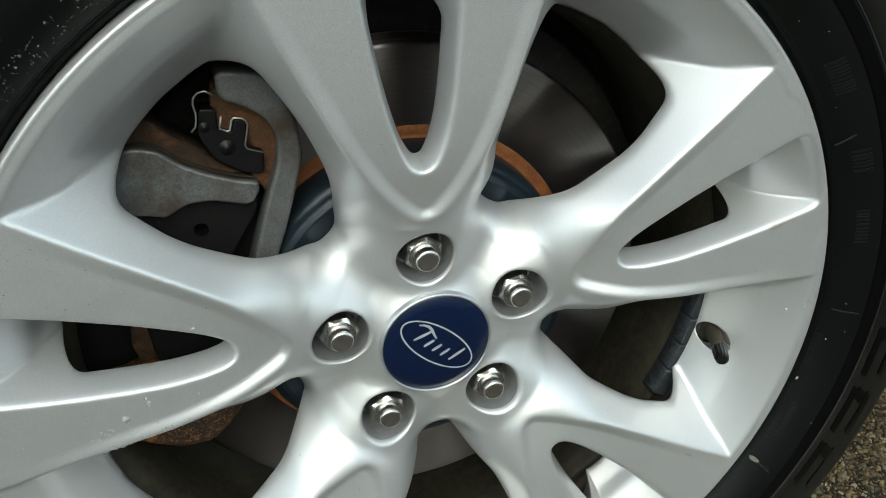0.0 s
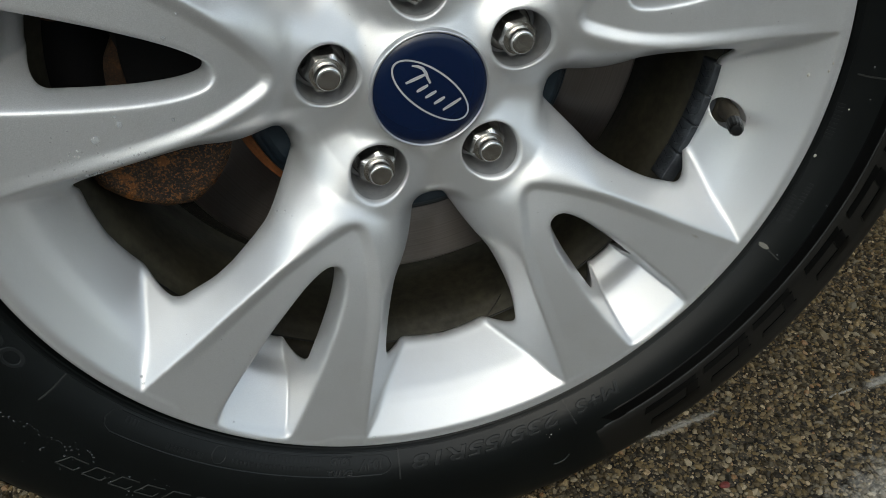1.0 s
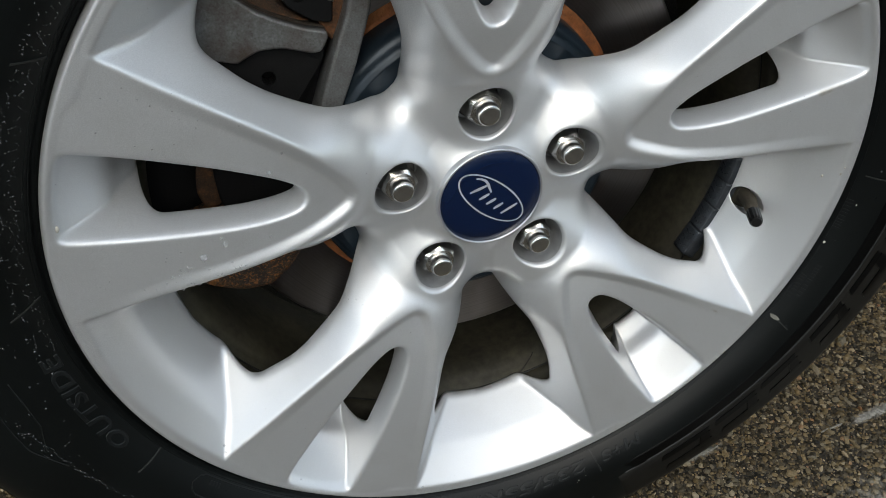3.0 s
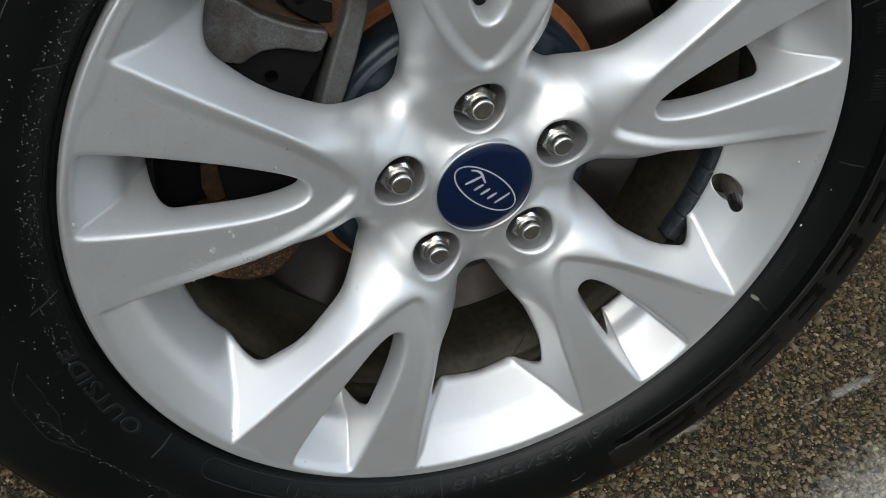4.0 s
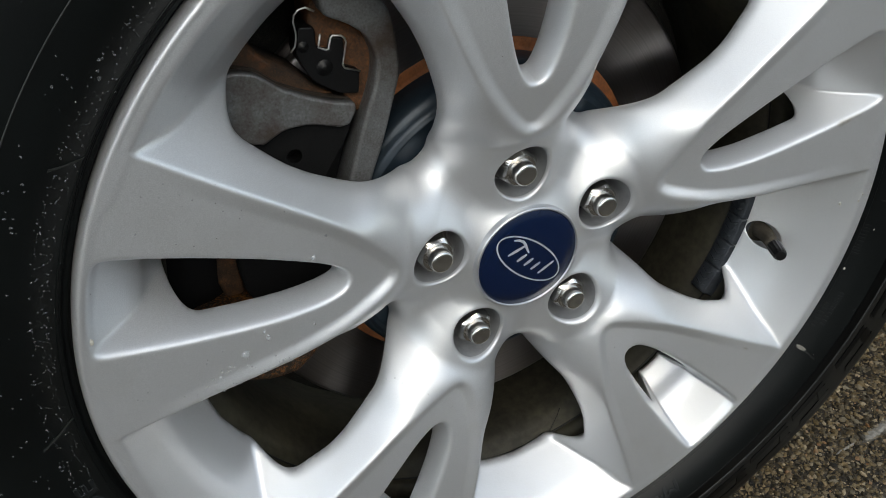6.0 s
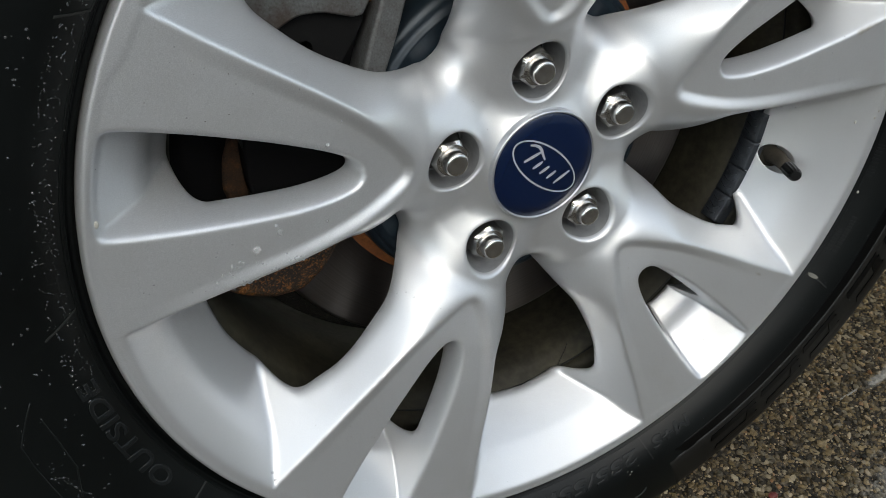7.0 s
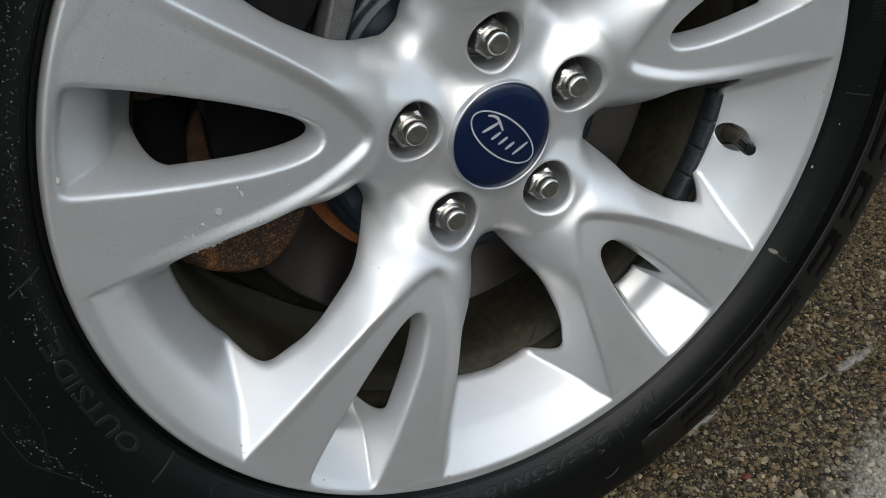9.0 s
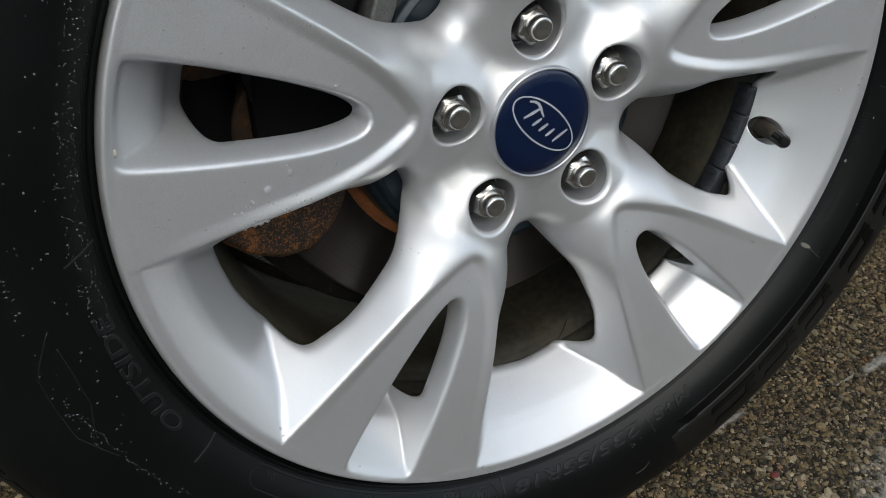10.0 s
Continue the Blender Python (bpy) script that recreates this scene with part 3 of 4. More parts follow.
NUT = lug_nut_meshes()
SEAT = pocket_floor()
for k in range(5):
    x, _, z = at(0.05715, PHI - 72 * k, 0)
    nut = part("lug_nut", NUT[1][1], CHROME, wheel, "chromed hexagonal lug nut with a domed tip")
    nut.location, nut.rotation_euler = (x, -.0028, z), (0, radians([8, 21, 13, 3, 27][k]), 0)
    for nm, me in (NUT[0], NUT[2]):
        part(nm, me, CHROME, nut)
    seat = part("pocket_seat", SEAT, BARE, wheel)
    seat.location = (*at(POCKET_AT, PHI - 72 * k, 0)[:2], at(POCKET_AT, PHI - 72 * k, 0)[2])

# hub cap with its plain emblem
CAP_TURN = -41.5


def spun(profile, n=96):
    return mesh_of("turned", *revolve(profile, n, centre=(0, 0)))


EMBLEM = material("emblem_silver", (0.50, 0.51, 0.53), 0.38, 0.35)
cap = part("center_cap", spun([(.0001, -.0026), (.0120, -.0025), (.0240, -.0021), (.0325, -.0014), (.0329, -.0008)]), BLUE, wheel, "dark blue domed hub cap")
cap.location = (0, 0, ZC)
part("bezel", spun([(.0325, -.0012), (.0328, -.0021), (.0333, -.0024), (.0340, -.0021), (.0345, -.0008), (.0346, .0040)]), RINGMAT, cap, "thin bright metal bezel")


def cap_y(r):
    return float(np.interp(r, [0, .012, .024, .0325], [-.0026, -.0025, -.0021, -.0014])) - 0.00025


def oval_ring(a, b, w, n=96):
    verts, faces = [], []
    for k in range(n):
        t = k * math.tau / n
        for s in (w, 0.0):
            x, z = (a - s) * math.cos(t), (b - s) * math.sin(t)
            verts.append((x, cap_y(math.hypot(x, z)), z))
    for k in range(n):
        j = (k + 1) % n
        faces.append((2 * k, 2 * k + 1, 2 * j + 1, 2 * j))
    return mesh_of("oval", verts, faces)


oval = part("emblem_oval", oval_ring(0.0272, 0.0118, 0.0011), EMBLEM, cap, "thin silver oval line")
oval.rotation_euler = (0, radians(-CAP_TURN), 0)


def stroke(points, w):
    """A flat ribbon of the emblem along points (x, z)."""
    verts, faces = [], []
    for i, p in enumerate(points):
        q0, q1 = points[max(i - 1, 0)], points[min(i + 1, len(points) - 1)]
        d = Vector((q1[0] - q0[0], q1[1] - q0[1])).normalized()
        taper = 0.45 + 0.55 * math.sin(math.pi * (i + 0.5) / len(points))
        for s in (1, -1):
            x, z = p[0] - d.y * w * taper * s, p[1] + d.x * w * taper * s
            verts.append((x, cap_y(math.hypot(x, z)), z))
    for i in range(len(points) - 1):
        faces.append((2 * i, 2 * i + 1, 2 * i + 3, 2 * i + 2))
    return mesh_of("stroke", verts, faces)


# the emblem's word is left as plain slanting bars
for x0, x1, zb, zt in ((-.0150, -.0090, -.0045, .0062), (-.0068, -.0040, -.0048, .0018), (-.0005, .0022, -.0048, .0018), (.0060, .0086, -.0048, .0018), (.0128, .0172, -.0048, .0064)):
    bar = part("emblem_bar", stroke([(x0 + (x1 - x0) * u, zb + (zt - zb) * u) for u in (0, .25, .5, .75, 1)], .0010), EMBLEM, cap)
    bar.rotation_euler = (0, radians(-CAP_TURN), 0)
bar = part("emblem_bar", stroke([(-.0185 + .0150 * u, .0052 + .0022 * math.sin(u * 4.2)) for u in (0, .2, .4, .6, .8, 1)], .0009), EMBLEM, cap)
bar.rotation_euler = (0, radians(-CAP_TURN), 0)


# ---- tyre ----
TYRE_PROFILE = [(.2405, .010), (.2450, -.006), (.2478, -.0165), (.2494, -.0205), (.2510, -.0195), (.2521, -.0212), (.2534, -.0258), (.2570, -.0292), (.2620, -.0338), (.2680, -.0374), (.2760, -.0400), (.2860, -.0415),
                (.2960, -.0422), (.3060, -.0421), (.3160, -.0408), (.3235, -.0385), (.3300, -.0352), (.3355, -.0309), (.3405, -.0255), (.3450, -.0190), (.3492, -.0104), (.3530, .0010), (.3565, .0150), (.3588, .0320), (.3592, .0600), (.3595, .1000), (.3575, .1450), (.3500, .1680), (.3400, .1850), (.3100, .2020), (.2800, .1960), (.2500, .1800), (.2380, .1720)]
tyre_r = np.array([p[0] for p in TYRE_PROFILE[:24]])
tyre_d = np.array([p[1] for p in TYRE_PROFILE[:24]])


def fine(profile, per=5):
    r, y = (np.array(v) for v in zip(*profile))
    t = np.linspace(0, len(r) - 1, per * (len(r) - 1) + 1)
    k = np.exp(-0.5 * (np.arange(-6, 7) / 2.0) ** 2)
    k /= k.sum()
    out = []
    for v in (r, y):
        d = np.interp(t, np.arange(len(v)), v)
        p = np.concatenate((2 * d[0] - d[6:0:-1], d, 2 * d[-1] - d[-2:-8:-1]))
        out.append(np.convolve(p, k, "valid"))
    return list(zip(*out))


def side_y(r):
    return float(np.interp(r, tyre_r[3:], tyre_d[3:]))


def squash(v):
    """The tyre stands flat on the ground."""
    return (v[0], v[1], max(v[2], 0.0015))


tv, tf = revolve(fine(TYRE_PROFILE), 360)
tyre = part("tyre", mesh_of("tyre", [squash(v) for v in tv], [f[::-1] for f in tf]), TYRE, wheel, "wet black rubber tyre with moulded lettering")


def ring_line(r, w, h, a0=0.0, a1=360.0, steps=300):
    """A raised line round the sidewall."""
    prof = [(r - w, side_y(r - w) + .0003), (r - w * .5, side_y(r) - h), (r + w * .5, side_y(r) - h), (r + w, side_y(r + w) + .0003)]
    v, f = revolve(prof, steps, a0, a1)
    return mesh_of("line", v, [q[::-1] for q in f])


def letters(text, r0, a0, a1, high, raised=0.0003, edge=0.0003):
    """Moulded writing on the sidewall from angle a0 to a1, read clockwise with its heads outwards."""
    c = bpy.data.curves.new("writing", "FONT")
    c.body, c.size, c.extrude, c.resolution_u = text, high / 0.70, raised, 3
    c.bevel_depth, c.bevel_resolution, c.shear = edge, 1, 0.2
    ob = bpy.data.objects.new("writing", c)
    scene.collection.objects.link(ob)
    me = bpy.data.meshes.new_from_object(ob.evaluated_get(bpy.context.evaluated_depsgraph_get()))
    bpy.data.objects.remove(ob)
    bm = bmesh.new()
    bm.from_mesh(me)
    bmesh.ops.subdivide_edges(bm, edges=[e for e in bm.edges if e.calc_length() > 0.006], cuts=2)
    wide = max(v.co.x for v in bm.verts)
    for v in bm.verts:
        r, a = r0 + v.co.y, a0 + (a1 - a0) * v.co.x / wide
        v.co = at(r, a, side_y(r) - v.co.z)
    bmesh.ops.recalc_face_normals(bm, faces=bm.faces)
    bm.to_mesh(me)
    bm.free()
    return me


def drawn_line(places, w=0.00035):
    """A thin raised line on the sidewall through (radius, angle) places."""
    pts = []
    for (r0, a0), (r1, a1) in zip(places, places[1:]):
        pts += [(r0 + (r1 - r0) * k / 8, a0 + (a1 - a0) * k / 8) for k in range(8)]
    pts.append(places[-1])
    return tube([at(r, a, side_y(r) - w * .4) for r, a in pts], w, 6)


def bent_bar(r0, r1, a0, a1, raised=0.0004, slant=0.0, steps=8):
    """A plain raised bar on the sidewall between two radii and angles."""
    verts, faces = [], []
    cols = [(r0, 1), (r0, 0), ((r0 + r1) / 2, 0), (r1, 0), (r1, 1)]
    for i in range(steps + 1):
        a = a0 + (a1 - a0) * i / steps
        for r, low in cols:
            sl = slant * (r - r0) / (r1 - r0)
            verts.append(at(r, a + sl, side_y(r) + (0.0005 if low else -raised)))
    for i in range(steps):
        for q in range(4):
            faces.append((i * 5 + q, i * 5 + q + 1, i * 5 + q + 6, i * 5 + q + 5))
    faces += [(0, 1, 2, 3, 4), tuple(steps * 5 + q for q in range(5))]
    return mesh_of("bar", verts, faces, False)


def spoke_line(r0, r1, a, lean=0.0, w=0.0007, h=0.0006):
    """A short raised line across the sidewall."""
    return bent_bar(r0, r1, a - math.degrees(w / r0), a + math.degrees(w / r0), h, lean, 2)


def moulded_ring(r, a):
    x, _, z = at(r, a, 0)
    v, f = revolve([(.0041, 0), (.0045, 1), (.0049, 0)], 28, centre=(x, z))
    return [(p[0], side_y(math.hypot(p[0], p[2] - ZC)) + (-.0007 if p[1] else .0003), p[2]) for p in v], f


for r, w, h in ((.2528, .0004, .0003), (.2543, .0004, .0003)):
    part("moulded_line", ring_line(r, w, h), TYRE, tyre)
part("moulded_line", ring_line(.2850, .0004, .0005, -66.7, 150, 200), LINE, tyre)
part("moulded_line", ring_line(.2557, .0004, .0005, -141, -101, 60), LETTER, tyre)
part("moulded_line", ring_line(.2667, .0004, .0005, -141, -101, 60), LETTER, tyre)
for a, s in ((-101, 1), (-141, -1)):
    part("moulded_line", drawn_line([(.2557, a), (.2575, a + s), (.2612, a + s * 1.5), (.2649, a + s), (.2667, a)]), LETTER, tyre)
for line in ([(.2840, -174.5), (.2966, -170.3), (.2982, -162.6), (.2900, -158)], [(.2835, -172.4), (.2828, -169.1), (.2838, -165.1), (.2916, -161.5)]):
    part("moulded_line", drawn_line(line), LETTER, tyre)
for r0, r1, a, lean in ((.2541, .2712, -70.6, .4), (.2543, .2696, -150.0, -.6), (.2545, .2690, 178.9, 1.1), (.2545, .2670, 148.9, 1.0), (.2580, .2720, -3.0, -.2), (.2538, .2712, -98.4, .2), (.2590, .2690, -30.8, -.6), (.2550, .2640, 23.5, 1.2), (.2550, .2640, 61, 1)):
    part("moulded_line", spoke_line(r0, r1, a, lean, .0005), LINE, tyre)
for text, r0, a0, a1, high in (("235/55R18", .2585, -72.0, -96.4, .0076), ("M+S", .2588, -61.4, -69.4, .0072), ("OUTSIDE", .2585, -154.6, -173.4, .0078), ("104V", .2580, -100.5, -104.6, .0056), ("EXTRA", .2628, -105.4, -109.4, .0034), ("LOAD", .2566, -105.7, -109.0, .0034)):
    part("lettering", letters(text, r0, a0, a1, high), LETTER, tyre, "moulded black lettering")
# small print that cannot be read: plain bars
rng = random.Random(4)
for r0, r1, spans in ((.2570, .2592, (-110.4, -123.4)), (.2612, .2634, (-110.4, -123.6)), (.2618, .2644, (-127.8, -133.0)), (.2572, .2596, (-138.0, -140.2)), (.2545, .2580, (-7.4, -13.0)), (.2585, .2612, (-19.5, -26.0)), (.2550, .2574, (-22.0, -27.0)), (.2620, .2680, (8.0, 13.0)), (.2610, .2700, (19.0, 22.0)), (.2600, .2690, (31.0, 36.0)), (.2600, .2670, (66.0, 72.0)), (.2590, .2660, (100.0, 118.0))):
    a = spans[0]
    sign = -1 if spans[1] < spans[0] else 1
    while (a - spans[1]) * sign < 0:
        wide = rng.uniform(.35, .6)
        part("print_bar", bent_bar(r0, r1, a, a + sign * wide * .6, .0004, 0, 2), LETTER, tyre)
        a += sign * wide * 1.25
part("moulded_ring", mesh_of("moulded_ring", *moulded_ring(.2610, -125.6)), LETTER, tyre)
# shoulder band, dust and brown ground bounce in its colour, with the maker's big letters as plain slanting bars
def shoulder_band(r0, r1, a0, a1, h):
    rs = [r0, r0 + .0008] + [r0 + (r1 - r0) * k / 6 for k in range(1, 6)] + [r1 - .0008, r1]
    v, f = revolve([(r, side_y(r) + (.0004 if r in (r0, r1) else -h)) for r in rs], 120, a0, a1)
    return mesh_of("band", v, [q[::-1] for q in f])


part("shoulder_band", shoulder_band(.2858, .3380, -68, 110, .0004), DUSTY_BOUNCE, tyre, "dusty band of the tyre shoulder, browned for ground bounce")
part("smooth_band", shoulder_band(.2752, .2846, -64.5, 60, .0004), GLOSS, tyre, "smooth black band inside the raised line")
part("smooth_band", bent_bar(.2765, .2846, -64.3, -66.4, .0005, 1.6, 4), GLOSS, tyre)
for a, wide in ((-51.6, 8.6), (-42.6, 7.6), (-34.2, 7.0), (-23.8, 7.2), (-14.6, 7.2), (-5.2, 7.4), (4.2, 7.4)):
    part("shoulder_bar", bent_bar(.2905, .2955, a, a - wide, .0010, -.6, 8), GLOSS, tyre)
    part("shoulder_bar", bent_bar(.2955, .3050, a - .2, a - 2.0, .0010, -1.0, 4), GLOSS, tyre)
    part("shoulder_bar", bent_bar(.3050, .3100, a - .8, a - wide, .0010, -.6, 8), GLOSS, tyre)
# outlined bars and an oval low on the sidewall
for k in range(10):
    a = -110.0 - 3.35 * k
    w = 2.3
    part("shoulder_bar", drawn_line([(.2896, a), (.2896, a - w), (.2935, a - w - .4), (.2975, a - w - .9)], .0004), LINE, tyre)
    part("shoulder_bar", drawn_line([(.2975, a - w - .9), (.2975, a - .9), (.2940, a - .5)], .0004), LINE, tyre)
part("moulded_oval", drawn_line([(.2937 + .0070 * math.cos(t), -102.7 + 4.3 * math.sin(t)) for t in (math.tau * k / 24 for k in range(25))], .0004), LINE, tyre)
part("moulded_oval", drawn_line([(.2940 + .0042 * math.cos(t), -103.0 + 2.9 * math.sin(t)) for t in (math.tau * k / 24 for k in range(25))], .0004), LINE, tyre)
part("scuff", drawn_line([(.2945, -72.9), (.2965, -73.2), (.2985, -73.9), (.2990, -74.8), (.2982, -75.4)], .0006), LINE, tyre, "small pale curved scuff")
# shoulder blocks of the tread
SHOULDER = [(.3395, -.0272), (.3425, -.0236), (.3462, -.0182), (.3502, -.0098), (.3540, .0018), (.3574, .0155), (.3597, .0320), (.3604, .0600)]
for k in range(72):
    a0 = 5.0 * k
    v, f = revolve(SHOULDER, 4, a0, a0 + (3.9 if k % 2 else 4.3))
    low = len(v)
    inner = [(x * .985, y + .002, ZC + (z - ZC) * .985) for x, y, z in v]
    n = len(SHOULDER)
    sides = [(q, q + 1, low + q + 1, low + q) for q in range(n - 1)] + [(4 * n + q + 1, 4 * n + q, low + 4 * n + q, low + 4 * n + q + 1) for q in range(n - 1)] + [(i * n, low + i * n, low + (i + 1) * n, (i + 1) * n) for i in range(4)]
    part("tread_block", mesh_of("tread_block", [squash(p) for p in v + inner], [q[::-1] for q in f] + sides, False), TYRE, tyre)


# ---- disc brake behind the wheel ----
def lump(centre, size, seed, rough=0.25):
    bm = bmesh.new()
    bmesh.ops.create_icosphere(bm, subdivisions=4, radius=1.0)
    for v in bm.verts:
        n = noise.noise(v.co * 1.3 + Vector((seed, 0, 0))) + 0.4 * noise.noise(v.co * 4 + Vector((0, seed, 0)))
        v.co *= 1 + rough * n
        v.co = Vector(centre) + Vector((v.co.x * size[0], v.co.y * size[1], v.co.z * size[2]))
    for f in bm.faces:
        f.smooth = True
    return bm


brake = thing("disc_brake", "rusty disc brake with grey caliper behind the spokes", "brake")
rotor = part("rotor", mesh_of("rotor", *revolve([(.1130, .0625), (.1140, .0620), (.1600, .0620), (.1622, .0624), (.1630, .0635), (.1630, .0700), (.1560, .0705), (.1560, .0790), (.1630, .0795), (.1630, .0860), (.1130, .0870)], centre=(0, 0))), DISC, brake, "worn steel brake disc")
rotor.location = (0, 0, ZC)
part("rust_ring", mesh_of("rust_ring", *revolve([(.1132, .0622), (.1120, .0616), (.1085, .0612), (.1060, .0618), (.1050, .0600)], centre=(0, 0))), RUST, rotor, "orange rusted step of the disc")
part("hat", mesh_of("hat", *revolve([(.1055, .0610), (.1052, .0560), (.1045, .0480), (.1030, .0430), (.1005, .0405), (.0990, .0400), (.0985, .0375), (.0960, .0358), (.0945, .0352), (.0938, .0346), (.0930, .0352), (.0800, .0352), (.0300, .0352)], centre=(0, 0))), HAT, rotor, "dark blue-grey coated disc hat")
finger_outline = rounded([(-.1620, .4780), (-.1450, .4800), (-.1345, .4766), (-.1241, .4672), (-.1114, .4606), (-.0982, .4552), (-.0866, .4524), (-.0864, .4478), (-.0906, .4408), (-.0960, .4402), (-.1016, .4421), (-.1126, .4453), (-.1246, .4452), (-.1328, .4412), (-.1366, .4389), (-.1469, .4420), (-.1640, .4440), (-.1700, .4600)], 5, 0.30)
bridge_outline = rounded([(-.200, .392), (-.215, .455), (-.190, .492), (-.150, .496), (-.1355, .489), (-.1300, .4812), (-.1126, .4700), (-.1033, .4600), (-.0900, .4515), (-.0906, .4450), (-.0974, .4430), (-.1106, .4470), (-.1239, .4470), (-.1332, .4405), (-.1395, .430), (-.150, .395)], 6, 0.32)
caliper = part("caliper", plate(bridge_outline, .0455, .066, .003), DARK_RUST, brake, "dark rusted body of the brake caliper")
part("finger", plate(finger_outline, .0340, .0400, .0022), CAST, caliper, "grey cast caliper finger, speckled and stained")
part("finger_root", plate([(x, z) for x, z in finger_outline], .0392, .0520, .0008), GRIMY_CAST, caliper, "brown stained side of the finger")
part("rust_lump", lump((-.1405, .0450, .4335), (.0045, .004, .006), 3.1, .3), RUST, caliper, "flaking orange rust")
pad_outline = rounded([(-.150, .448), (-.1180, .4470), (-.0880, .4405), (-.0895, .4340), (-.0938, .4270), (-.1062, .4090), (-.118, .380), (-.155, .360), (-.165, .400)], 5, 0.22)


def holed_plate(outline, hole, y0, y1):
    """A flat plate with a round hole: outline in (x, z), hole as (x, z, radius)."""
    bm = bmesh.new()
    edges = []
    ring = [(hole[0] + hole[2] * math.cos(k * math.tau / 24), hole[1] + hole[2] * math.sin(k * math.tau / 24)) for k in range(24)]
    for loop in (outline, ring):
        vs = [bm.verts.new((p[0], y0, p[1])) for p in loop]
        edges += [bm.edges.new((vs[i], vs[(i + 1) % len(vs)])) for i in range(len(vs))]
    bmesh.ops.triangle_fill(bm, edges=edges, use_beauty=True)
    ext = bmesh.ops.extrude_face_region(bm, geom=bm.faces[:])
    bmesh.ops.translate(bm, verts=[v for v in ext["geom"] if isinstance(v, bmesh.types.BMVert)], vec=(0, y1 - y0, 0))
    bmesh.ops.recalc_face_normals(bm, faces=bm.faces)
    return bm


part("brake_pad", holed_plate([tuple(p) for p in pad_outline], (-.1205, .4259, .0041), .041, .050), DARK_STEEL, brake, "black pad backing plate with a round hole")
bracket_outline = rounded([(-.1010, .5160), (-.0780, .5120), (-.0660, .5000), (-.0632, .4870), (-.0612, .4660), (-.0642, .4560), (-.0722, .4298), (-.0823, .4040), (-.094, .370), (-.107, .370), (-.0946, .4080), (-.0842, .4404), (-.0759, .4612), (-.0738, .4740), (-.0780, .4870), (-.0880, .4950), (-.1010, .5010)], 6, 0.35)
part("bracket", plate(bracket_outline, .032, .064, .0030), CAST, brake, "grey cast mounting bracket")
part("rust_web", plate(rounded([(-.104, .506), (-.085, .502), (-.0720, .488), (-.0690, .462), (-.0820, .440), (-.090, .455), (-.106, .480)], 4, .3), .043, .066, .002), RUSTY_CAST, brake, "rusted inner face of the bracket")
part("spring_clip", plate(rounded([(-.1112, .4950), (-.1028, .4938), (-.1030, .4835), (-.0967, .4806), (-.0945, .4875), (-.0885, .4862), (-.0895, .4715), (-.0815, .4678), (-.0828, .4550), (-.0930, .4570), (-.1065, .4660), (-.1125, .4780), (-.1135, .4830)], 3, .2), .0385, .052, .0010), BLACK, brake, "black pad retaining clip")
part("clip_wire", tube([(-.1007, .0378, .4903), (-.1018, .0376, .4860), (-.1023, .0376, .4838), (-.0985, .0376, .4818), (-.0972, .0376, .4822), (-.0957, .0376, .4876), (-.0945, .0376, .4886), (-.0904, .0376, .4879), (-.0885, .0376, .4862), (-.0879, .0376, .4840), (-.0907, .0376, .4728), (-.0898, .0376, .4708), (-.0816, .0376, .4677)], .00055), WIRE, brake, "bright spring wire")
part("clip_wire", tube([(-.1166, .037, .4838), (-.1142, .037, .4862), (-.1132, .037, .4895), (-.1128, .037, .4927), (-.1135, .037, .4985), (-.1128, .037, .5018), (-.1104, .037, .5040), (-.1069, .037, .5046), (-.1027, .037, .5021)], .00055), WIRE, brake, "bright spring wire")
for x, z, r in ((-.1098, .4850, .0030), (-.1000, .4725, .0045)):
    part("clip_boss", mesh_of("boss", *revolve([(.0001, .0372), (r * .45, .0372), (r * .5, .0380), (r * .9, .0378), (r, .0386)], 24, centre=(x, z))), BLACK, brake)


foot = rounded([(-.195, .345), (-.190, .298), (-.174, .2845), (-.155, .2765), (-.136, .2765), (-.122, .2880), (-.112, .3030), (-.105, .330)], 3, .25)
part("caliper_foot", plate(foot, .040, .090, .009), FOOT, brake, "rusted lower end of the caliper")
# bridge coloured near-black in place of the deep shade behind the slit
part("caliper_bridge", lump((-.192, .075, .375), (.030, .03, .070), 7.7, .12), WELL, brake, "caliper bridge, near-black for deep shade")

part("dust_shield", mesh_of("dust_shield", *revolve([(.060, .0955), (.150, .0960), (.182, .0965), (.1845, .0975), (.1845, .0990), (.182, .1000), (.060, .1000)], 96)), GRIME, brake, "black sheet dust shield behind the disc")
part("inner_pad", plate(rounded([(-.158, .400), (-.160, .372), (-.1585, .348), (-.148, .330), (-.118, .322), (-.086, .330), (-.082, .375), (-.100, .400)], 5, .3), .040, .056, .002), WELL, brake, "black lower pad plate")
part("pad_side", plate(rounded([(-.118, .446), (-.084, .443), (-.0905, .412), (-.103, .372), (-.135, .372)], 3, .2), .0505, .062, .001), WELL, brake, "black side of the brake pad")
part("rust_edge", plate(rounded([(-.1434, .3757), (-.1533, .3704), (-.1578, .3634), (-.1588, .3554), (-.1577, .3486), (-.157, .340), (-.168, .338), (-.172, .352), (-.170, .368), (-.160, .384), (-.145, .386)], 3, .3), .052, .066, .002), DARK_RUST, brake, "rusted edge of the caliper bridge")

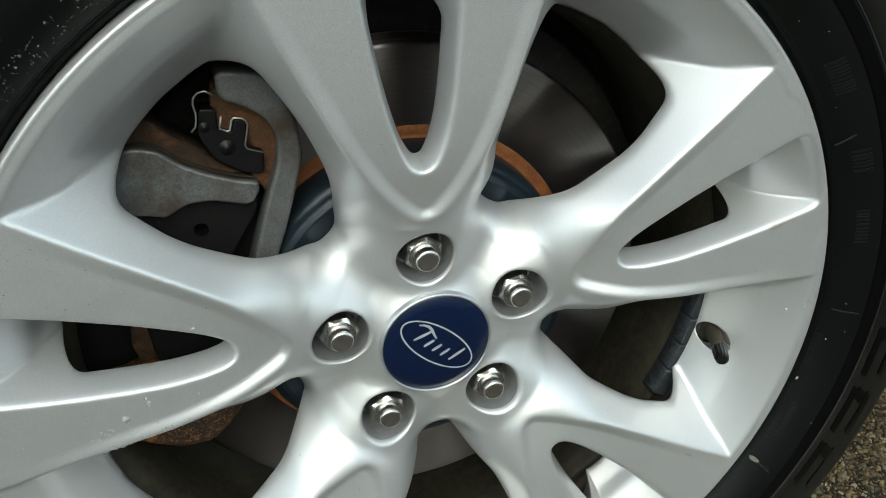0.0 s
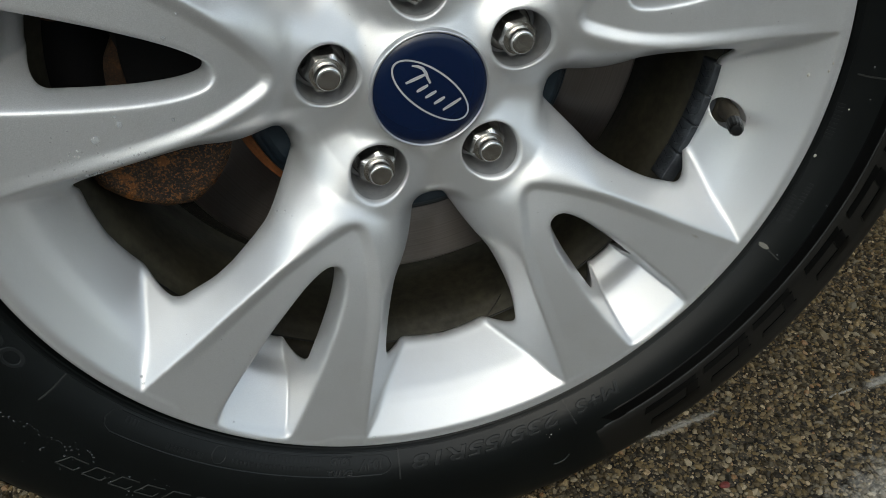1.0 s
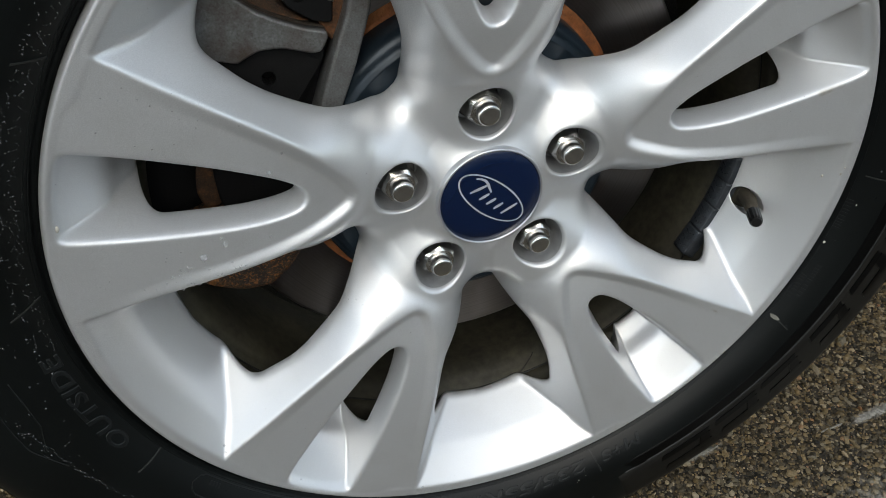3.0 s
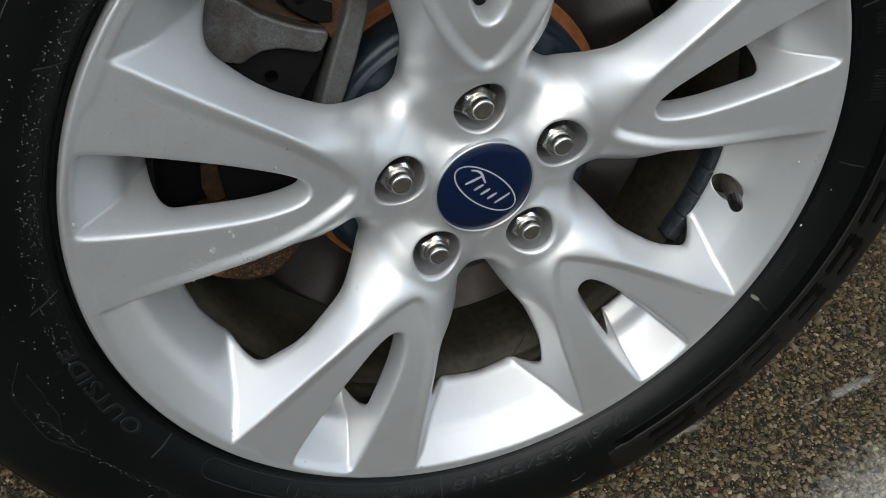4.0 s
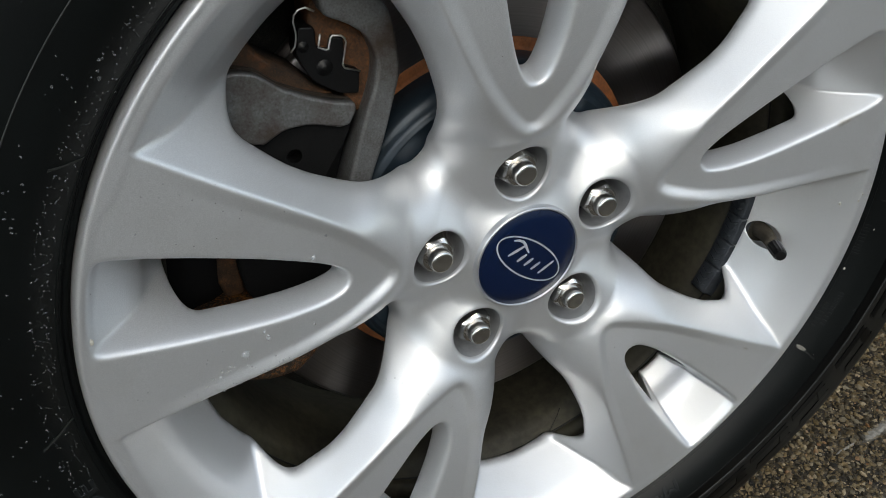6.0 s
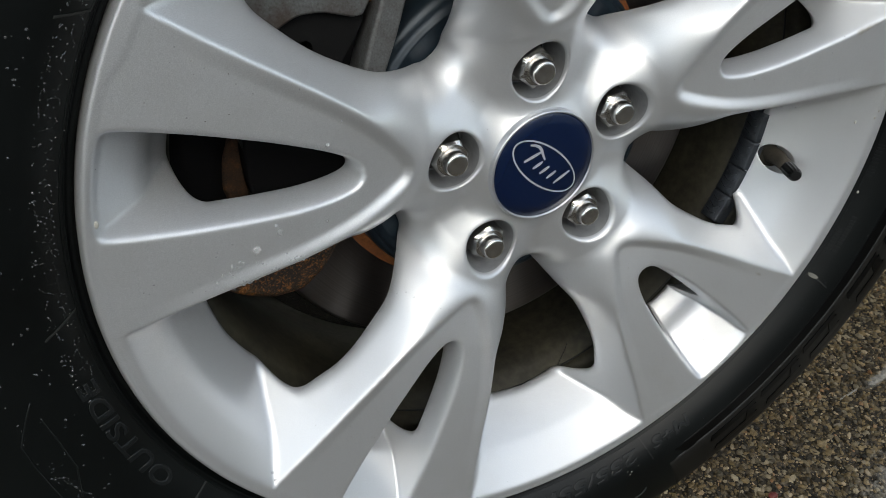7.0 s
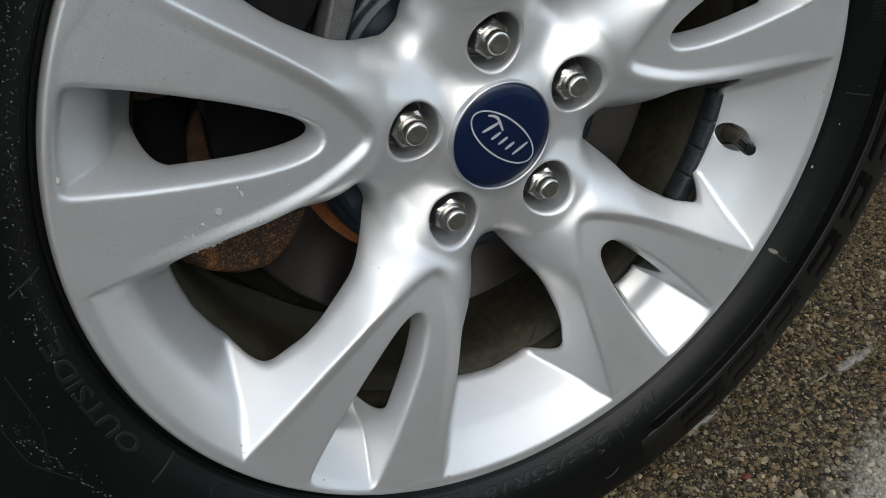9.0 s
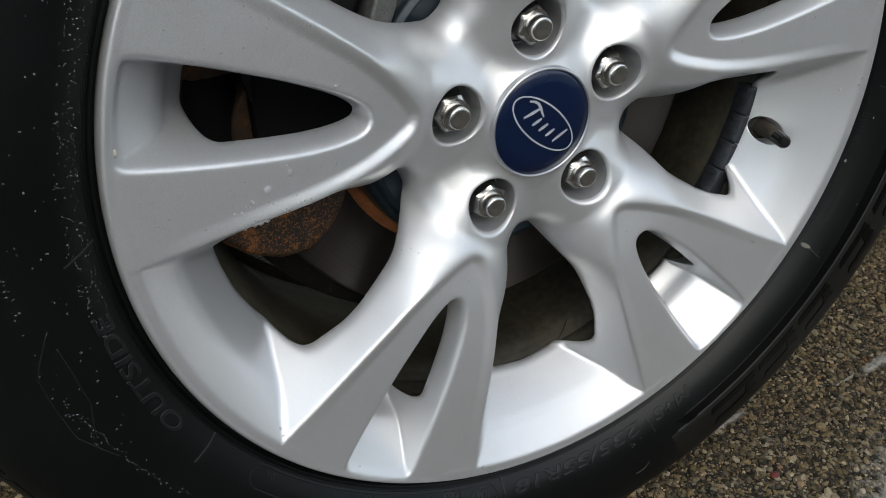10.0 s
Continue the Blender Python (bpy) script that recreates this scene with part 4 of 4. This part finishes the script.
# ---- valve, weights ----
def turned_along(p0, p1, profile, n=24, ribs=0, rib=0.0):
    """A turned piece from p0 towards p1: (distance, radius) pairs."""
    axis = (Vector(p1) - Vector(p0)).normalized()
    u = axis.orthogonal().normalized()
    w = axis.cross(u)
    verts, faces = [], []
    for d, r in profile:
        for k in range(n):
            a = math.tau * k / n
            q = r * (1 + rib * (k % 2 if ribs else 0))
            verts.append(Vector(p0) + axis * d + (u * math.cos(a) + w * math.sin(a)) * q)
    for i in range(len(profile) - 1):
        for k in range(n):
            j = (k + 1) % n
            faces.append((i * n + k, i * n + j, (i + 1) * n + j, (i + 1) * n + k))
    faces.append(tuple((len(profile) - 1) * n + k for k in range(n)))
    return mesh_of("turned", verts, faces, not ribs)


CAPMAT = material("valve_cap_black", (0.006, 0.006, 0.006), 0.3, 0, 0.4)
V0, V1 = at(.2205, -14.2, .0275), at(.1952, -13.66, -.0189)
valve = part("valve_stem", turned_along(V0, V1, [(0, .0078), (.008, .0072), (.016, .0056), (.028, .0047), (.039, .0044)]), spotted("dusty_rubber", [(0.3, (0.03, 0.026, 0.02)), (0.7, (0.09, 0.075, 0.055))], 80, 0.8), wheel, "dusty rubber valve stem")
part("valve_cap", turned_along(V0, V1, [(.0365, .0046), (.0370, .0050), (.0490, .0048), (.0512, .0044), (.0526, .0034), (.0528, .0018)], 28, 1, -.07), CAPMAT, valve, "ribbed black valve cap")
for k in range(4):
    a0 = -6.3 - 6.2 * k
    v, f = revolve([(.2075, .0240), (.1990, .0247), (.1980, .0256), (.1976, .0320), (.1978, .0388), (.1986, .0400), (.2035, .0404)], 12, a0 - 6.0, a0)
    n = 7
    weight = part("balance_weight", mesh_of("balance_weight", v, f + [tuple(range(n)), tuple(12 * n + q for q in range(n))[::-1]]), LEAD, wheel, "grey stick-on balance weight")
    for q in range(3):
        part("mark", tube([at(.1978, a0 - 1.2 - 1.5 * q, .0275), at(.1975, a0 - 1.9 - 1.5 * q, .0325), at(.1976, a0 - 1.3 - 1.5 * q, .0375)], .00045, 6), LEAD, weight)

# ---- wheel well and underbody close the place behind ----
def shell(name, label, verts, faces):
    ob = part(name, mesh_of(name, verts, faces, False), WELL)
    sol = ob.modifiers.new("thickness", "SOLIDIFY")
    sol.thickness = 0.006
    return tagged(ob, label, "car body", kind="structure")


wv, wf = revolve([(.46, .11), (.46, .44), (.02, .44)], 48, -14, 194)
shell("wheel_well", "dark plastic wheel well liner", wv, wf)
# car side is out of view, set back so upward bevels mirror open sky
arch, edge = [], []
for k in range(41):
    a = radians(-8 + 196 * k / 40)
    c, s = math.cos(a), math.sin(a)
    arch.append((.40 * c, .10, ZC + .40 * s))
    edge.append((max(-1.9, min(1.9, 6 * c)), .10, ZC + max(-.10, min(.66, 6 * s / max(abs(c), .5)))))
top = [(x, 1.9, z) for x, y, z in edge]
n = len(arch)
shell("car_side", "plain dark car body side round the wheel arch", arch + edge + top, [(i, i + 1, n + i + 1, n + i) for i in range(n - 1)] + [(n + i, n + i + 1, 2 * n + i + 1, 2 * n + i) for i in range(n - 1)]).data.materials[0] = CARPAINT
# wall out of view, added to cut low sky light and bounce some back
bm = bmesh.new()
bmesh.ops.create_cube(bm, size=1.0, matrix=Matrix.Translation((0, -3.3, 0.9)) @ Matrix.Diagonal((16, 0.24, 1.8, 1)))
tagged(part("unseen_wall", bm, WALL_GREY), "plain grey unseen wall, added to dim the low sky", "wall", kind="structure")
bm = bmesh.new()
bmesh.ops.create_cube(bm, size=1.0, matrix=Matrix.Translation((0, 1.18, 0.53)) @ Matrix.Diagonal((3.4, 1.44, 0.56, 1)))
bmesh.ops.bevel(bm, geom=bm.edges[:], offset=0.06, segments=4, affect="EDGES")
tagged(part("car_underbody", bm, WELL), "dark underside of the car behind the wheel", "car body", kind="structure")

# ---- ground ----
bm = bmesh.new()
bmesh.ops.create_grid(bm, x_segments=60, y_segments=60, size=60)
tagged(part("ground", bm, ASPHALT), "brown gravelly asphalt, damp and worn", "ground", kind="structure")


def pebbles(count_step, areas, size, lift, seed):
    """Loose-set stones of the paving, one joined mesh."""
    rng = np.random.default_rng(seed)
    bm = bmesh.new()
    bmesh.ops.create_icosphere(bm, subdivisions=1, radius=1.0)
    bv = np.array([v.co[:] for v in bm.verts])
    bf = np.array([[v.index for v in f.verts] for f in bm.faces])
    bm.free()
    pts = []
    for x0, x1, y0, y1 in areas:
        gx, gy = np.meshgrid(np.arange(x0, x1, count_step), np.arange(y0, y1, count_step))
        p = np.stack([gx.ravel(), gy.ravel()], 1)
        pts.append(p + rng.uniform(-.45, .45, p.shape) * count_step)
    pts = np.vstack(pts)
    n = len(pts)
    s = size * np.exp(np.clip(rng.normal(0, .48, n), -1, .95))
    shape = np.stack([s * rng.uniform(.75, 1.35, n), s * rng.uniform(.6, 1.0, n), s * rng.uniform(.4, .75, n)], 1)
    kink = 1 + rng.uniform(-.26, .26, (n, len(bv), 1))
    v = bv[None] * kink * shape[:, None]
    a, b = rng.uniform(0, math.tau, n), rng.normal(0, .35, n)
    ca, sa, cb, sb = np.cos(a)[:, None], np.sin(a)[:, None], np.cos(b)[:, None], np.sin(b)[:, None]
    x, y, z = v[..., 0], v[..., 1], v[..., 2]
    x, z = x * cb + z * sb, -x * sb + z * cb
    x, y = x * ca - y * sa, x * sa + y * ca
    z = z + lift * s[:, None]
    v = np.stack([x + pts[:, :1], y + pts[:, 1:], z], -1)
    f = (bf[None] + (np.arange(n) * len(bv))[:, None, None]).reshape(-1, 3)
    return mesh_of("pebbles", v.reshape(-1, 3), f.tolist(), False)


AREAS = [(.05, .86, -.24, .42), (-.56, -.12, -.02, .42), (-.12, .05, -.14, -.02)]
tagged(part("pebbles", pebbles(.0029, AREAS, .00150, .18, 5), STONE), "small brown and grey stones of the worn paving", "gravel", kind="stuff")

tagged(part("large_pebbles", pebbles(.028, AREAS, .0025, .15, 11), STONE), "scattered larger tan stones of the worn paving", "gravel", kind="stuff")


# ---- water drops, grit and chips ----
def surface_y(x, z):
    """Depth of the rim's front at a place in the wheel's plane."""
    t = radians(-PHI)
    p = np.array([[x * math.cos(t) - z * math.sin(t), x * math.sin(t) + z * math.cos(t)]])
    return float(face_y(fold(p))[0])


def drops(name, places, mat, label, category):
    """Small flattened caps on the wheel's face, joined: (radius, angle, size, on rim)."""
    bm = bmesh.new()
    bmesh.ops.create_icosphere(bm, subdivisions=2, radius=1.0)
    bv = np.array([v.co[:] for v in bm.verts])
    bf = np.array([[v.index for v in f.verts] for f in bm.faces])
    bm.free()
    vs, fs = [], []
    for i, (r, a, size, rim_side) in enumerate(places):
        x, z = r * math.cos(radians(a)), r * math.sin(radians(a))
        y = surface_y(x, z) if rim_side else side_y(r)
        wob = rng.uniform(.8, 1.2)
        v = bv * (size * wob, size * .55, size / wob) + (x, y, ZC + z)
        vs.append(v)
        fs.append(bf + i * len(bv))
    return tagged(part(name, mesh_of(name, np.vstack(vs), np.vstack(fs).tolist()), mat), label, category, kind="stuff")


wet = [(.1724, 177.4, .0023, 1), (.1604, 175.1, .0018, 1), (.1621, 173.7, .0010, 1), (.1357, 175.3, .0010, 1), (.1389, 153.1, .0009, 1), (.1417, 158.3, .0013, 1), (.1076, -144.1, .0007, 1),
       (.1060, -142.4, .0006, 1), (.1120, -145.0, .0006, 1), (.1863, -176.8, .0010, 1), (.1777, -176.5, .0016, 1), (.1741, -176.4, .0014, 1), (.1810, -176.6, .0012, 1), (.2339, -141.9, .0012, 1), (.2355, -141.2, .0009, 1), (.2400, -125.5, .0008, 1), (.2395, -102.7, .0013, 1)]
wet += [(.1795 + .0035 * k, 179.1 + .42 * k + rng.uniform(-.3, .3), rng.uniform(.0004, .0007), 1) for k in range(5)]
wet += [(rng.uniform(.150, .190), 180 + rng.uniform(-1.5, 2.5), rng.uniform(.0003, .0007), 1) for _ in range(22)]
wet += [(rng.uniform(.165, .23), 165.6 + rng.choice((-1, 1)) * rng.uniform(8, 17), rng.uniform(.00025, .0005), 1) for _ in range(24)]
# beads along the moulded lines of the tyre's upper and rear side
wet += [(.2645 + rng.gauss(0, .0010), rng.uniform(100, 190), min(.0009, .0002 + rng.expovariate(6500)), 0) for _ in range(260)]
wet += [(.2585 + rng.gauss(0, .0016), rng.uniform(110, 188), rng.uniform(.0002, .00045), 0) for _ in range(380)]
wet += [(.2755 + rng.gauss(0, .0018), rng.uniform(135, 200), rng.uniform(.0003, .0007), 0) for _ in range(30)]
wet += [(.2905 - .00012 * k + rng.gauss(0, .0008), 195 + k * .42 + rng.uniform(-.2, .2), rng.uniform(.0003, .0007), 0) for k in range(60)]
wet += [(rng.uniform(.284, .302), rng.uniform(214, 262), rng.uniform(.0003, .0008), 0) for _ in range(60)]
wet += [(.2930 + rng.gauss(0, .0012), rng.uniform(178, 200), rng.uniform(.0002, .0006), 0) for _ in range(50)]
wet += [(.2850 + rng.gauss(0, .004), rng.uniform(165, 215), rng.uniform(.0002, .0006), 0) for _ in range(30)]
wet += [(rng.uniform(.256, .330), rng.uniform(95, 270), rng.uniform(.00015, .0004), 0) for _ in range(170)]
wet += [(rng.uniform(.256, .300), rng.uniform(-60, 80), rng.uniform(.0003, .0008), 0) for _ in range(50)]
drops("rim_drops", [w for w in wet if w[3]], CLEAR, "rain drops on the silver rim, whitened for their glints", "water")
drops("tyre_drops", [w for w in wet if not w[3]], DROP, "rain drops beaded on the tyre, greyed for mirrored sky", "water")
GRIT = material("pale_grit", (0.42, 0.40, 0.35), 0.85)
drops("grit", [(.2320, -3.7, .0011, 1), (.2390, -2.5, .0009, 1), (.2400, -1.3, .0007, 1), (.2552, -15.6, .0012, 0), (.2410, 169.8, .0017, 1), (.2600, -8, .0007, 0)]
      + [(.2448 + rng.uniform(-.0009, .0009), rng.uniform(-66, -40), rng.uniform(.0003, .0009), 1) for _ in range(26)]
      + [(.2680 + rng.uniform(-.004, .006), rng.uniform(-75, -72.5), rng.uniform(.0003, .0006), 0) for _ in range(5)], GRIT, "pale grit stuck to the rim's edge and the tyre", "grit")
def tyre_chip(r0, a0, seed):
    """A thin angular chip lying on the sidewall."""
    rr = random.Random(seed)
    ring = [(r0 + dr * rr.uniform(.8, 1.1), a0 + da * rr.uniform(.8, 1.1)) for dr, da in ((-.0024, .12), (-.0013, .45), (.0009, .40), (.0028, .22), (.0022, -.15), (.0003, -.38), (-.0019, -.30))]
    verts = [at(r, a, side_y(r) - lift) for lift in (-.0003, .0009) for r, a in ring]
    n = len(ring)
    return mesh_of("chip", verts, [tuple(range(n, 2 * n))] + [(k, (k + 1) % n, n + (k + 1) % n, n + k) for k in range(n)], False)


tagged(part("stone_chip", tyre_chip(.2576, -30.8, 2), material("stone_grey", (0.15, 0.142, 0.12), 0.8)), "pale angular stone chip stuck to the tyre", "debris")


def flake(centre, size, turn, seed):
    """A thin ragged strip lying on the stones."""
    rr = random.Random(seed)
    top, low = [], []
    n = 26
    for k in range(n + 1):
        u = -1 + 2 * k / n
        w = math.sqrt(max(1 - u ** 4, 0.02)) * size[1]
        top.append((u * size[0], w * rr.uniform(.55, 1.1)))
        low.append((u * size[0], -w * rr.uniform(.55, 1.1)))
    verts, faces = [], []
    c, s = math.cos(radians(turn)), math.sin(radians(turn))
    for (x0, y0), (x1, y1) in zip(top, low):
        for f in (0, .33, .67, 1):
            x, y = x0, y0 + (y1 - y0) * f
            lift = .0026 if 0 < f < 1 else .0012
            verts.append((centre[0] + x * c - y * s, centre[1] + x * s + y * c, lift + rr.uniform(-.0009, .0009)))
    for k in range(n):
        for q in range(3):
            faces.append((4 * k + q, 4 * k + q + 1, 4 * k + q + 5, 4 * k + q + 4))
    return mesh_of("flake", verts, faces, False)


CHALK = spotted("chalky_film", [(0.3, (0.10, 0.09, 0.075)), (0.6, (0.24, 0.225, 0.195)), (0.8, (0.36, 0.34, 0.30))], 160, 0.6)
for spot, size, turn, seed in (((.430, .0075), (.029, .0046), 9, 3), ((.219, .0112), (.036, .0030), 7.5, 8), ((.3745, .0025), (.013, .0016), 6, 5)):
    ob = tagged(part("dried_strip", flake(spot, size, turn, seed), CHALK), "thin pale dried strip stuck on the gravel", "debris", "pale strips on the ground")
    sol = ob.modifiers.new("thickness", "SOLIDIFY")
    sol.thickness = 0.0008
chip = bmesh.new()
bmesh.ops.create_icosphere(chip, subdivisions=2, radius=1.0)
for v in chip.verts:
    v.co = Vector((0.2200 + v.co.x * .0046 * (1 + .2 * noise.noise(v.co * 2)), -.0570 + v.co.y * .0034, .0022 + v.co.z * .0022))
tagged(part("red_chip", chip, spotted("red_plastic", [(0.3, (0.09, 0.015, 0.012)), (0.7, (0.15, 0.03, 0.022))], 200, 0.5)), "small red plastic chip lying on the gravel", "debris")
